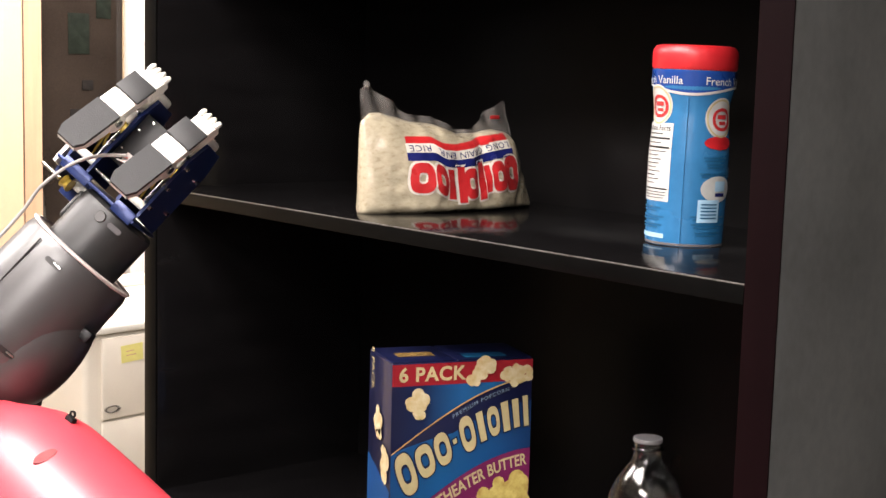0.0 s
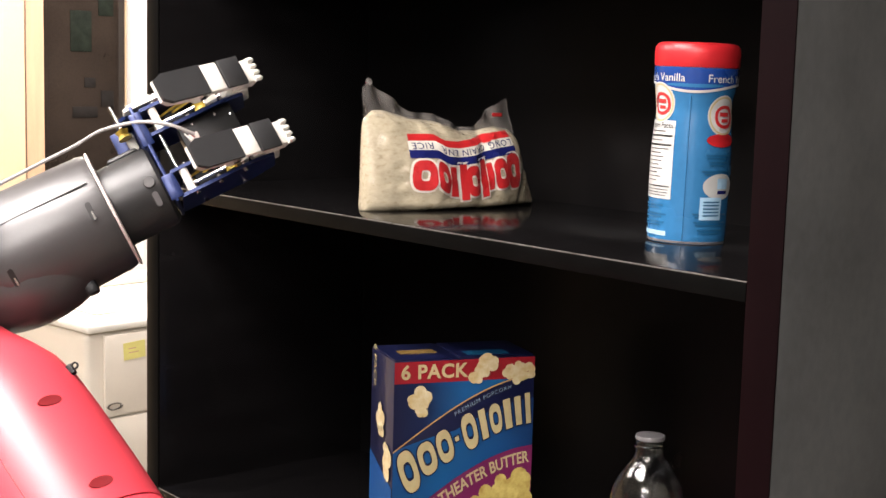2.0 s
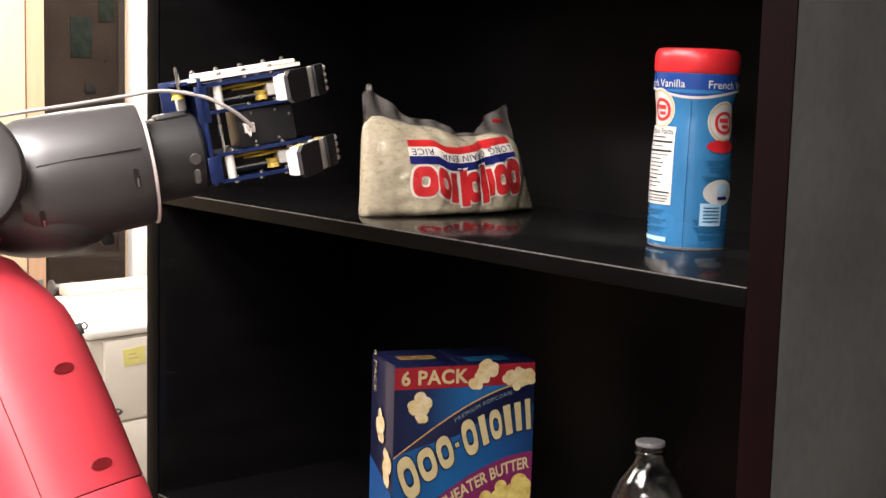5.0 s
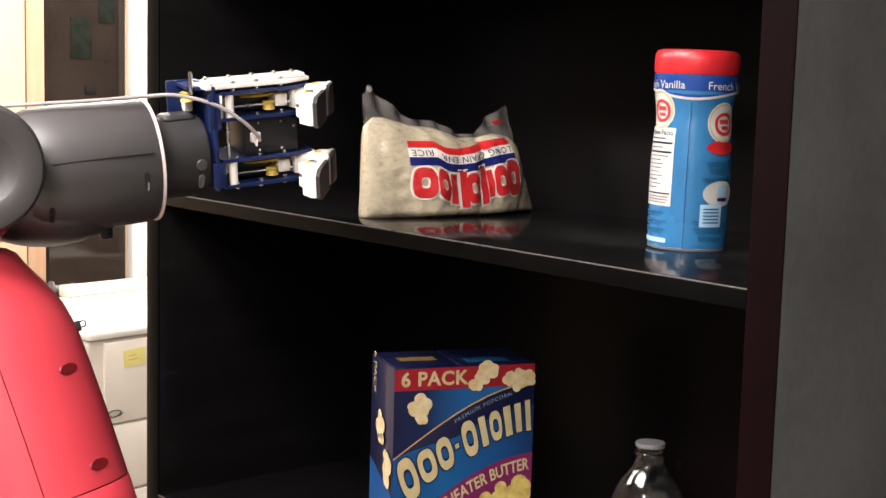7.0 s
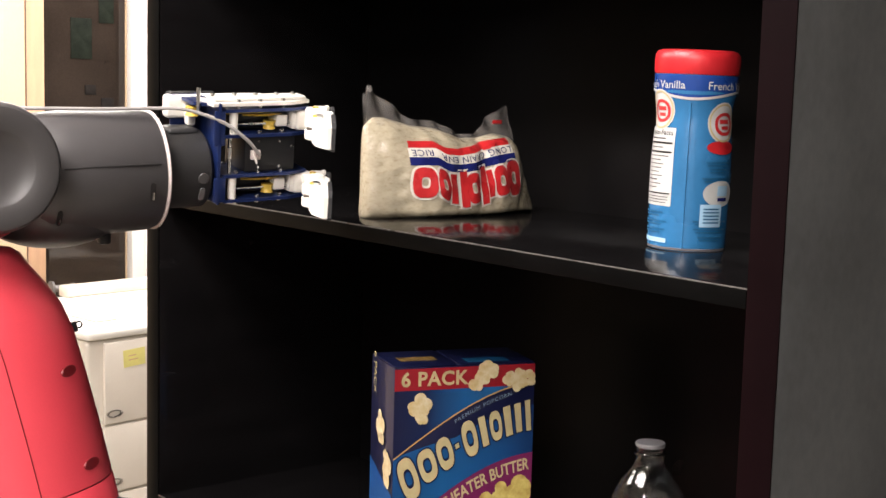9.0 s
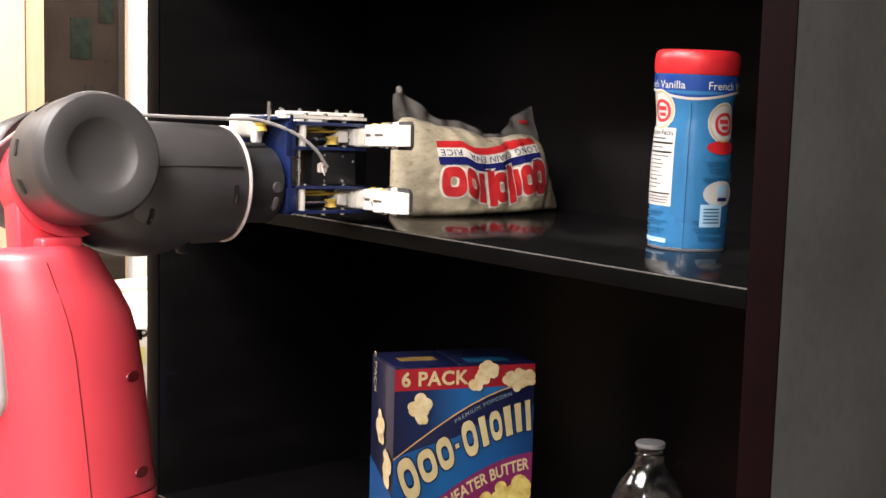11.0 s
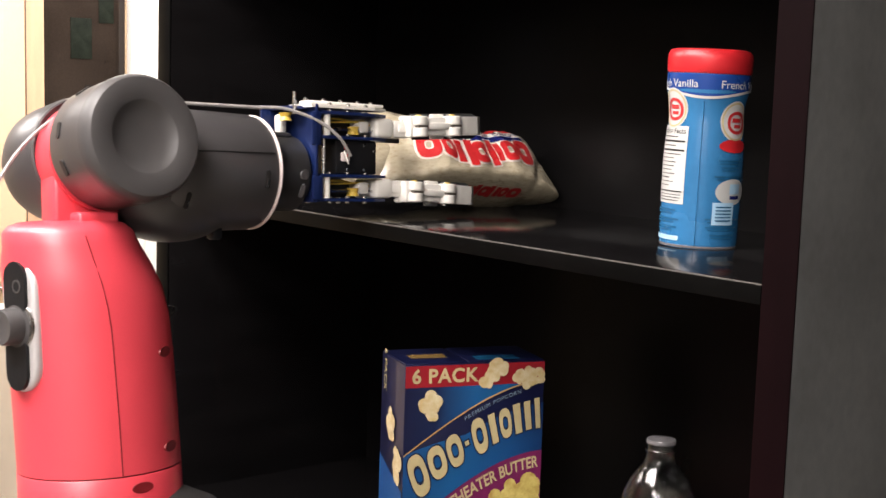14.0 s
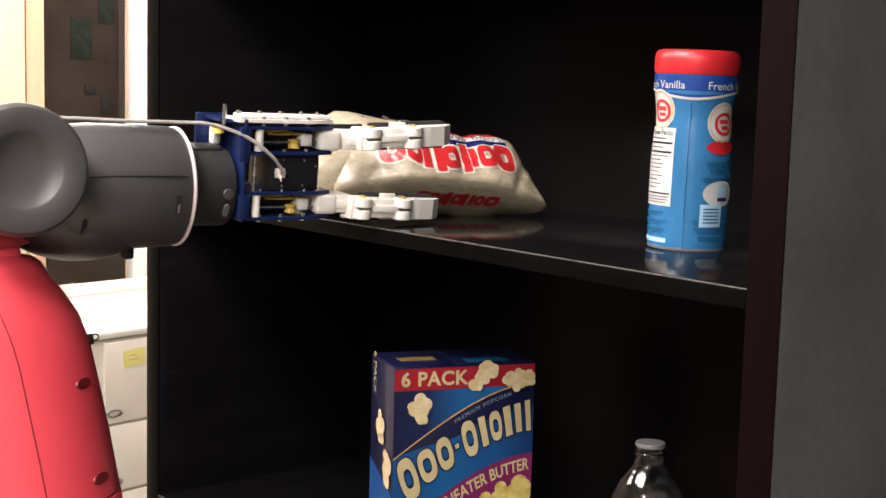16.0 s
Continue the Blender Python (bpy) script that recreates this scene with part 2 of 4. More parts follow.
def lettering(text, size, depth=0.0003, spacing=1.0, bold=0.0):
    """Words as a mesh in the xy plane, centred."""
    cu = bpy.data.curves.new("words", "FONT")
    cu.body, cu.size, cu.extrude, cu.align_x, cu.align_y, cu.space_character, cu.resolution_u = text, size, depth, "CENTER", "CENTER", spacing, 3
    cu.offset = bold
    ob = new("words", cu)
    bpy.context.view_layer.update()
    me = bpy.data.meshes.new_from_object(ob.evaluated_get(bpy.context.evaluated_depsgraph_get()))
    bm = bmesh.new()
    bm.from_mesh(me)
    bpy.data.objects.remove(ob)
    bpy.data.meshes.remove(me)
    bpy.data.curves.remove(cu)
    return bm


def thing(name, at, label, category, group=""):
    ob = new(name)
    ob.empty_display_size = 0.05
    ob.matrix_basis = at if isinstance(at, Matrix) else Matrix.Translation(at)
    return tagged(ob, label, category, group)


# ---- the room ----
FLOOR = -0.40
X0, X1, Y0, Y1 = -3.3, 3.4, -3.6, 3.4
tagged(part("floor", box(X0, X1, Y0, Y1, FLOOR - 0.1, FLOOR), M_FLOOR, smooth=False), "pale grey floor of the room", "floor", kind="structure")
tagged(part("ceiling", box(X0, X1, Y0, Y1, CEILING, CEILING + 0.1), M_CEIL, smooth=False), "white tiled ceiling with light panels", "ceiling", kind="structure")
# walls out of view, darkened so that the bookcase reflects little light
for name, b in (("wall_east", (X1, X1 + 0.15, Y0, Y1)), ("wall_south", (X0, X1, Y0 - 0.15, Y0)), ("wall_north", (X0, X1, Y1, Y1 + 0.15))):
    tagged(part(name, box(*b, FLOOR, CEILING), M_WALL_DIM, smooth=False), "unseen wall, coloured dark to stand for a dim room", "wall", kind="structure")
# the west wall with the opening of a dark window
WY0, WY1, WZ0, WZ1 = 1.254, 1.592, 0.47, 2.3
w = box(X0 - 0.15, X0, Y0, WY0, FLOOR, CEILING)
w = box(X0 - 0.15, X0, WY1, Y1, FLOOR, CEILING, bm=w)
w = box(X0 - 0.15, X0, WY0, WY1, FLOOR, WZ0, bm=w)
w = box(X0 - 0.15, X0, WY0, WY1, WZ1, CEILING, bm=w)
tagged(part("wall_west", w, M_WALL, smooth=False), "cream painted wall with a dark window", "wall", kind="structure")
window = tagged(new("window_1"), "tall dark window between a wood post and white frame", "window", kind="structure")
window.matrix_basis = Matrix.Translation((X0, 1.42, WZ0))
part("pane", box(-0.018, -0.008, WY0 - 1.42, WY1 - 1.42, 0, WZ1 - WZ0), M_GLASSDARK, window, smooth=False)
wood = part("wood_post", box(0.002, 0.035, 1.181 - 1.42, 1.253 - 1.42, FLOOR - WZ0, WZ1 - WZ0 + 0.05, 0.003), M_TRIM, window, "blond wood door post")
part("groove", box(0.035, 0.0365, 1.182 - 1.42, 1.1845 - 1.42, FLOOR - WZ0, WZ1 - WZ0), M_PRINT_BLACK, wood, smooth=False)
part("strike_plate", box(0.0352, 0.0375, 1.194 - 1.42, 1.241 - 1.42, -0.03, 0.055, 0.001), M_KNOB, wood, "dull metal latch plate")
knob_rose = part("knob_rose", lathe([(0, 0.0), (0.030, 0.0), (0.027, 0.010), (0, 0.010)], "Y", 24, m=Matrix.Translation((0.075, 1.252 - 1.42, 0.028))), M_KNOB, window, "grey metal door knob")
part("knob", lathe([(0, 0.0105), (0.013, 0.0105), (0.014, 0.075), (0.0165, 0.082), (0.0165, 0.094), (0, 0.096)], "Y", 24, m=Matrix.Translation((0.075, 1.252 - 1.42, 0.028))), M_KNOB, knob_rose)
white = part("white_frame", box(0.002, 0.05, 1.594 - 1.42, 1.78 - 1.42, FLOOR - WZ0, WZ1 - WZ0 + 0.05, 0.004), M_FRAME, window, "white painted window frame")
part("bead", box(0.05, 0.058, 1.645 - 1.42, 1.655 - 1.42, FLOOR - WZ0, WZ1 - WZ0, 0.002), M_FRAME, white)
part("mullion", box(-0.008, -0.002, 1.255 - 1.42, 1.282 - 1.42, 0, WZ1 - WZ0, 0.003), M_GLASSDARK, window)
part("sill", box(-0.008, 0.03, WY0 + 0.001 - 1.42, WY1 - 0.001 - 1.42, -0.03, 0.004, 0.004), M_GLASSDARK, window)
M_DIMGREEN = material("dim_green_paper", (0.011, 0.014, 0.010), 0.7, vary=0.5, scale=30, spec=0.08)
M_DIMGREY = material("dim_brown_paper", (0.013, 0.011, 0.010), 0.7, vary=0.4, scale=30, spec=0.08)
for name, y, z, a, b, m in (("paper_notice", 1.415, 1.42, 0.042, 0.075, M_DIMGREEN), ("paper_notice", 1.45, 1.23, 0.022, 0.018, M_DIMGREY), ("paper_notice", 1.515, 1.53, 0.03, 0.05, M_DIMGREEN),
                            ("paper_notice", 1.43, 1.12, 0.05, 0.02, M_DIMGREY), ("paper_notice", 1.52, 1.17, 0.026, 0.03, M_DIMGREY), ("paper_notice", 1.40, 1.62, 0.04, 0.03, M_DIMGREY)):
    ob = part(name, box(-0.0015, 0.0015, -a, a, -b, b, 0.0005), m)
    ob.matrix_basis = Matrix.Translation((X0 - 0.0062, y, z))
    tagged(ob, "dim paper notice stuck on the dark window pane", "paper notice", "notices on the window")
door = tagged(new("door_1"), "cream door with a steel lever handle", "door", kind="structure")
door.matrix_basis = Matrix.Translation((X0 + 0.004, 0.70, FLOOR))
part("leaf", box(0, 0.036, -0.42, 0.478, 0.005, 2.05, 0.003), M_WALL, door)
lever = part("lever", tube(spline([(0.04, 0.40, 0.918), (0.085, 0.40, 0.918), (0.09, 0.37, 0.918), (0.09, 0.27, 0.918)]), 0.011, 12), M_STEEL, door, "steel lever handle")
part("rose", lathe([(0, 0.036), (0.028, 0.036), (0.026, 0.046), (0, 0.046)], "X", 24, m=Matrix.Translation((0, 0.40, 0.918))), M_STEEL, door)

for px, py in PANELS:
    light = thing("ceiling_light", (px, py, CEILING), "lit rectangular ceiling light panel with white frame", "ceiling light", "ceiling lights")
    for a in ((-0.62, 0.62, -0.32, -0.285), (-0.62, 0.62, 0.285, 0.32), (-0.62, -0.585, -0.285, 0.285), (0.585, 0.62, -0.285, 0.285)):
        part("frame_bar", box(*a, -0.03, -0.002), M_FRAME, light, smooth=False)
    part("diffuser", box(-0.583, 0.583, -0.283, 0.283, -0.022, -0.004), M_GLOW, light, smooth=False)

# ---- beige cabinet at the far end of the room ----
cab = thing("file_cabinet", pose(-2.3, 1.0, FLOOR, 0, 0, 8), "beige metal drawer cabinet with a pale rounded top", "cabinet")
part("body", box(-0.60, 0, -0.04, 0.80, 0.0, 0.883, 0.02, 4), M_CABINET, cab)
for z0, z1 in ((0.03, 0.392), (0.40, 0.610), (0.618, 0.874)):
    drawer = part("drawer", box(0.001, 0.014, 0.018, 0.78, z0, z1, 0.004), M_CABINET, cab)
    part("handle", lathe([(0.014, 0.0), (0.019, 0.0), (0.019, 0.005), (0.014, 0.005)], "X", 24, m=Matrix.Translation((0.0145, 0.05, z0 + 0.032)) @ Matrix.Diagonal((1, 1.5, 0.62, 1))), M_STEEL, drawer, "dark oval recessed pull")
part("top", box(-0.615, 0.016, -0.044, 0.81, 0.885, 0.917, 0.013, 4), M_CABTOP, cab, "pale rounded cabinet top")
part("back_ledge", box(-0.62, -0.56, 0.25, 0.81, 0.918, 0.956, 0.006), M_CABINET, cab)
part("flap", box(-0.50, -0.10, 0.06, 0.14, 0.918, 0.923, 0.002), M_CABINET, cab)
note = part("sticky_note", box(0, 0.0012, -0.040, 0.040, -0.027, 0.027), M_NOTE, smooth=False)
note.matrix_basis = pose(-2.3, 1.0, FLOOR, 0, 0, 8) @ pose(0.0145, 0.124, 0.818, 3, 0, 0)
tagged(note, "yellow sticky note on the cabinet drawer", "sticky note")
for k, (a, z) in enumerate(((0.014, 0.006), (0.018, -0.007))):
    part("writing_bar", box(0.0013, 0.0017, -0.022, -0.022 + 2 * a, z, z + 0.003), M_TRIM, note, smooth=False)

# ---- bookcase ----
W, TP, TS, DEPTH = 0.90, 0.030, 0.0155, 0.32
HTOP, SHELF, LOWER = 1.84, 1.15, 0.765
CX, CY = 0.45, 0.16
case = thing("bookcase", (CX, CY, FLOOR), "tall black-brown laminate bookcase with glossy shelves", "bookcase")


def case_part(name, x0, x1, y0, y1, z0, z1, mat, bevel=0.0015, label=""):
    return part(name, box(x0 - CX, x1 - CX, y0 - CY, y1 - CY, z0 - FLOOR, z1 - FLOOR, bevel), mat, case, label)


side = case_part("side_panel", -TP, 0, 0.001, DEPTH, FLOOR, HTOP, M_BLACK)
part("edge_band", box(-TP - CX, -CX, -CY - 0.001, -CY + 0.0005, 0, HTOP - FLOOR, 0.0004), M_EDGE, side)
side = case_part("side_panel", W, W + TP, 0.001, DEPTH, FLOOR, HTOP, M_SIDE_SHEEN, label="mottled black-brown side panel with a painted grey reflection")
part("edge_band", box(W - CX, W + TP - CX, -CY - 0.001, -CY + 0.0005, 0, HTOP - FLOOR, 0.0004), M_EDGE_RED, side)
case_part("top_board", -TP, W + TP, 0, DEPTH, HTOP, HTOP + 0.03, M_BLACK)
case_part("plinth", 0, W, 0.02, 0.04, FLOOR, FLOOR + 0.07, M_BLACK)
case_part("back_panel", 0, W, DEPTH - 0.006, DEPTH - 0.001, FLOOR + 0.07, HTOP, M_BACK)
# the shelf at 1.475 is unseen, added low to block ceiling light from behind
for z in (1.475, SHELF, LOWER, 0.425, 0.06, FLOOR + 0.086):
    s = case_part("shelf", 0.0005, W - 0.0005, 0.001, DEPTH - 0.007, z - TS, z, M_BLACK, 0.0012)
    part("edge_band", box(0.0005 - CX, W - 0.0005 - CX, -CY - 0.001, -CY + 0.0005, z - TS - FLOOR, z - FLOOR - 0.0014, 0.0004), M_EDGE, s)
    # thin pale strip in place of the highlight along the arris
    part("arris_glint", box(0.0005 - CX, W - 0.0005 - CX, -CY - 0.0009, -CY + 0.0005, z - FLOOR - 0.0013, z - FLOOR - 0.0002, 0.0003), M_ARRIS_GLINT, s)

# ---- robot arm ----
ARM_X = 0.35
J, DROP = -0.262, -0.017
# where the gripper sits on the wrist
GRIP = Matrix.Translation((0.0102, -0.0186, 0.0015))
ARM_BASE = Matrix.Translation((ARM_X, -0.25, 0.60))
arm = thing("robot", ARM_BASE, "red and charcoal robot with a black wrist, reaching out", "robot")
LOW = Matrix.Translation((0, 0, DROP))


def capsule(w, h, d, m, bm=None):
    """A small upright stadium plate, its face towards local x."""
    pts = [(w * math.cos(a), h * (1 if k < 9 else -1) + w * math.sin(a)) for k, a in enumerate([math.pi * i / 8 for i in range(9)] + [math.pi + math.pi * i / 8 for i in range(9)])]
    return slab(pts, d, bm, m @ Matrix.Rotation(radians(90), 4, "Z") @ Matrix.Rotation(radians(90), 4, "X"))


wrist = part("wrist", lathe([(0, -0.215), (0.056, -0.215), (0.0595, -0.205), (0.061, -0.18), (0.0605, -0.15), (0.0590, -0.103), (0.0572, -0.096), (0, -0.094)], "Y", 72, m=LOW), M_GREY_BLACK, arm, "charcoal plastic wrist cylinder")
part("ring", lathe([(0.054, -0.0953), (0.0580, -0.0953), (0.0590, -0.0943), (0.0588, -0.0928), (0.054, -0.0920)], "Y", 72, m=LOW), M_RING, wrist, "pale ring round the wrist end")
part("cuff", lathe([(0, -0.096), (0.0395, -0.096), (0.0400, -0.050), (0.0395, -0.044), (0.036, -0.0405), (0, -0.0405)], "Y", 56, m=LOW), M_CUFF, wrist, "black rubber cuff")
part("cuff_bump", box(-0.014, 0.014, -0.080, -0.048, 0.018, 0.0255, 0.004, 3), M_CUFF, wrist)
seam = tube([(0.0606 * math.cos(a) * (1 - 0.0), y, DROP + 0.0606 * math.sin(a)) for y, a in ((-0.196, 0.30), (-0.17, 0.31), (-0.14, 0.31), (-0.115, 0.31), (-0.103, 0.31))], 0.0009, 6)
part("shell_seam", seam, M_PRINT_BLACK, wrist)
for y, a, tilt in ((-0.1115, -0.13, 12), (-0.199, -0.52, 12)):
    r = 0.0595
    slot = part("screw_slot", capsule(0.0026, 0.0065, 0.004, Matrix.Translation((0, y, DROP)) @ Matrix.Rotation(-a, 4, "Y") @ Matrix.Translation((r - 0.0033, 0, 0))), M_PRINT_BLACK, wrist)
    part("screw", capsule(0.0009, 0.0035, 0.0012, Matrix.Translation((0, y + 0.0006, DROP)) @ Matrix.Rotation(-a + 0.07, 4, "Y") @ Matrix.Translation((r + 0.0003, 0, 0))), M_STEEL, slot)
TILT = Matrix.Translation((0, J - 0.002, DROP + 0.016)) @ Matrix.Rotation(radians(-8), 4, "Y")
far = part("far_drum", lathe([(0, -0.100), (0.045, -0.100), (0.053, -0.096), (0.057, -0.086), (0.058, -0.075), (0.058, -0.032), (0.0545, -0.026), (0, -0.026)], "X", 56, m=TILT), M_GREY_BLACK, wrist)
part("drum_lip", lathe([(0.0545, -0.029), (0.0562, -0.028), (0.0562, -0.0245), (0.0545, -0.0235)], "X", 56, m=TILT), M_CAP, far)
near = part("near_drum", lathe([(0, 0.012), (0.056, 0.012), (0.058, 0.016), (0.0585, 0.05), (0.0585, 0.07)], "X", 72, m=TILT), M_GREY_BLACK, wrist)
part("joint_cap", lathe([(0.0585, 0.070), (0.0588, 0.076), (0.0575, 0.083), (0.0545, 0.0875), (0.052, 0.0882), (0.0345, 0.0875), (0.0330, 0.0865), (0.029, 0.0835), (0.022, 0.0805), (0.012, 0.0790), (0, 0.0785)], "X", 72, m=TILT), M_CAP, near, "round grey joint cap with a dished centre")
for a in (2.75, 3.35, 4.15):
    part("screw_slot", capsule(0.0028, 0.005, 0.004, TILT @ Matrix.Rotation(-a, 4, "X") @ Matrix.Translation((0.034, 0, 0)) @ Matrix.Rotation(radians(90), 4, "Z") @ Matrix.Translation((0.0553, 0, 0))), M_PRINT_BLACK, near)
belly = bmesh.new()
bmesh.ops.create_uvsphere(belly, u_segments=40, v_segments=24, radius=1)
belly.transform(Matrix.Translation((0, -0.188, DROP - 0.017)) @ Matrix.Diagonal((0.052, 0.083, 0.054, 1)))
part("under_cover", belly, M_GREY_BLACK, wrist, "rounded charcoal cover under the wrist")
part("cover_latch", box(0.006, 0.020, -0.150, -0.138, DROP - 0.0685, DROP - 0.055, 0.003), M_BLACKBOX, wrist)
part("button", lathe([(0, 0), (0.0056, 0), (0.0056, 0.0012), (0.005, 0.0018), (0, 0.0018)], "X", 24, m=Matrix.Translation((0, -0.053, DROP)) @ Matrix.Rotation(radians(3), 4, "Y") @ Matrix.Translation((0.0405, 0, 0))), M_CAP, wrist, "round grey button")
part("light_slot", capsule(0.0028, 0.0048, 0.0015, Matrix.Translation((0, -0.053, DROP)) @ Matrix.Rotation(radians(27), 4, "Y") @ Matrix.Translation((0.0405, 0, 0))), M_CAPWHITE, wrist, "pale oblong button")

# the forearm: sections of (depth below the joint, shift, half width)
SECTIONS = [(0.0595, -0.036, 0.025), (0.0605, -0.036, 0.044), (0.0635, -0.036, 0.0535), (0.070, -0.035, 0.060), (0.082, -0.032, 0.0625), (0.103, -0.027, 0.0695), (0.124, -0.021, 0.0735), (0.150, -0.017, 0.0755), (0.185, -0.015, 0.0765),
            (0.240, -0.012, 0.0768), (0.2920, -0.010, 0.0768)]


def shell(sections, n=64, bm=None, grow=0.0):
    own = bmesh.new()
    rings = []
    for h, c, r in sections:
        rings.append([own.verts.new((0.93 * (r + grow) * math.cos(2 * math.pi * k / n), c + (r + grow) * math.sin(2 * math.pi * k / n), -h)) for k in range(n)])
    for a, b in zip(rings, rings[1:]):
        for k in range(n):
            own.faces.new((a[k], a[(k + 1) % n], b[(k + 1) % n], b[k]))
    own.faces.new(rings[0])
    own.faces.new(rings[-1])
    return join(bm, own)


def on_shell(angle, h, out=0.0):
    """Place and frame on the forearm's surface: local x outwards, z up."""
    for a, b in zip(SECTIONS, SECTIONS[1:]):
        if h <= b[0] or b is SECTIONS[-1]:
            k = (h - a[0]) / (b[0] - a[0])
            c, r = a[1] + (b[1] - a[1]) * k, a[2] + (b[2] - a[2]) * k
            break
    q = radians(angle)
    return Matrix.Translation((0.93 * (r + out) * math.cos(q), c + (r + out) * math.sin(q), -h)) @ Matrix.Rotation(q, 4, "Z")


forearm = part("forearm", shell(SECTIONS), M_RED, arm, "glossy red forearm shell", angle=50)
elbow = part("elbow", shell([(0.2935, -0.010, 0.0765), (0.2945, -0.010, 0.0772), (0.33, -0.009, 0.0775), (0.40, 0.0, 0.077), (0.43, 0.0, 0.06)]), M_RED, forearm, "red elbow section")
part("joint_gap", shell([(0.2919, -0.010, 0.0755), (0.2937, -0.010, 0.0755)]), M_RED_DARK, forearm)
part("elbow_cap", lathe([(0, 0.0), (0.03, 0.0), (0.038, -0.006), (0.042, -0.02), (0.042, -0.08), (0, -0.08)], "Y", 40, m=Matrix.Translation((0.03, 0.090, -0.378)) @ Matrix.Rotation(radians(-25), 4, "X")), M_CAP, elbow, "grey elbow joint cap")
part("elbow_knuckle", lathe([(0, 0.0), (0.04, 0.0), (0.05, -0.012), (0.052, -0.05), (0.052, -0.13), (0, -0.13)], "Y", 40, m=Matrix.Translation((0.03, 0.06, -0.405)) @ Matrix.Rotation(radians(-20), 4, "X")), M_RED, elbow)
TILT0 = Matrix.Rotation(radians(-8), 4, "Y")
part("collar", lathe([(0, -0.0235), (0.0555, -0.0235), (0.0555, 0.0115), (0, 0.0115)], "X", 56, m=TILT0), M_RED, forearm)
part("neck", box(-0.022, 0.012, -0.052, 0.004, -0.075, -0.012, 0.004, 3), M_RED, forearm)
part("neck_block", box(-0.012, 0.032, -0.038, 0.002, -0.068, -0.052, 0.004, 3), M_RED, forearm)
pts = [on_shell(-8, 0.073 + 0.0216 * k, 0.00005).translation for k in range(10)] + [on_shell(-8, 0.2918, 0.00005).translation]
part("shell_seam", tube(pts, 0.0006, 5), M_RED_DARK, forearm)
for a, h in ((38, 0.184), (36, 0.273), (6, 0.305)):
    hole = part("screw_hole", lathe([(0, 0.0005), (0.0035, 0.0005), (0.0042, 0.0006), (0.0062, 0.0005), (0.0066, -0.0015), (0.0044, -0.0045), (0, -0.0046)], "X", 20, m=on_shell(a, h) @ Matrix.Diagonal((1, 1.75, 0.82, 1))), M_RED_DARK, forearm if h < 0.29 else elbow)
latch = part("latch", box(-0.002, 0.004, -0.003, 0.003, -0.005, 0.005, 0.001), M_BLACKBOX, forearm, "small black latch")
latch.data.transform(on_shell(76, 0.150))
part("latch_ring", lathe([(0.0022, -0.0008), (0.0036, -0.0008), (0.0036, 0.0008), (0.0022, 0.0008)], "Y", 14, m=on_shell(76, 0.149) @ Matrix.Translation((0.006, 0, 0))), M_BLACKBOX, latch)
PANEL = on_shell(-77, 0.153, -0.0115)
plate = part("control_plate", capsule(0.0245, 0.036, 0.013, PANEL), M_SILVER, forearm, "silver oblong control plate")
bev = plate.modifiers.new("bevel", "BEVEL")
bev.width, bev.segments = 0.004, 3
part("key", capsule(0.0155, 0.011, 0.0165, PANEL @ Matrix.Translation((0, 0, 0.032))), M_BLACKBOX, plate, "black upper button")
part("key", capsule(0.0155, 0.011, 0.0165, PANEL @ Matrix.Translation((0, 0, -0.032))), M_BLACKBOX, plate, "black lower button")
part("symbol", lathe([(0.0045, 0.0166), (0.0062, 0.0166), (0.0062, 0.0170), (0.0045, 0.0170)], "X", 20, m=PANEL @ Matrix.Translation((0, 0.004, 0.036))), M_CAP, plate)
knob = part("knob", lathe([(0, 0.013), (0.021, 0.013), (0.021, 0.016), (0.0170, 0.017), (0.0165, 0.029), (0.0152, 0.032), (0.008, 0.0312), (0, 0.031)], "X", 40, m=PANEL), M_CAP, plate, "grey dial knob")
part("knob_ring", lathe([(0.0205, 0.0125), (0.0235, 0.0125), (0.023, 0.0150), (0.0205, 0.0155)], "X", 40, m=PANEL), M_STEEL, plate)

# the stand and upper arm that carry the forearm
own = lathe([(0, FLOOR), (0.17, FLOOR), (0.17, FLOOR + 0.03), (0.11, FLOOR + 0.05), (0.095, FLOOR + 0.10), (0.09, 0.48), (0.105, 0.52), (0.105, 0.66), (0.09, 0.69), (0, 0.69)], "Z", 48, m=Matrix.Translation((0.20, -0.64, 0)))
own.transform(ARM_BASE.inverted())
part("stand", own, M_GREY_BLACK, arm, "charcoal stand")
own = tube(spline([(0.22, -0.60, 0.60), (0.27, -0.45, 0.61), (0.33, -0.30, 0.62), (ARM_X, -0.17, 0.65)]), 0.068, 32)
own.transform(ARM_BASE.inverted())
part("upper_arm", own, M_RED, arm, "red upper arm")

cable = spline([(0.044, 0.005, 0.002), (0.047, -0.012, 0.020), (0.041, -0.036, 0.037), (0.031, -0.07, 0.048), (0.022, -0.10, 0.0485), (0.018, -0.15, 0.0485), (0.010, -0.20, 0.049), (-0.003, -0.245, 0.0475), (-0.014, -0.285, 0.038),
                (-0.018, -0.318, 0.016), (-0.020, -0.348, -0.02), (-0.022, -0.378, -0.08), (-0.022, -0.398, -0.16), (-0.02, -0.388, -0.25), (-0.018, -0.36, -0.36)])
part("cable", tube(cable, 0.0018, 8), M_WIRE, wrist, "grey cable looped over the wrist")

# ---- gripper ----
gripper = thing("robot_gripper", (ARM_X, 0, 1.2), "two-fingered gripper of blue plates and white plastic", "robot gripper")
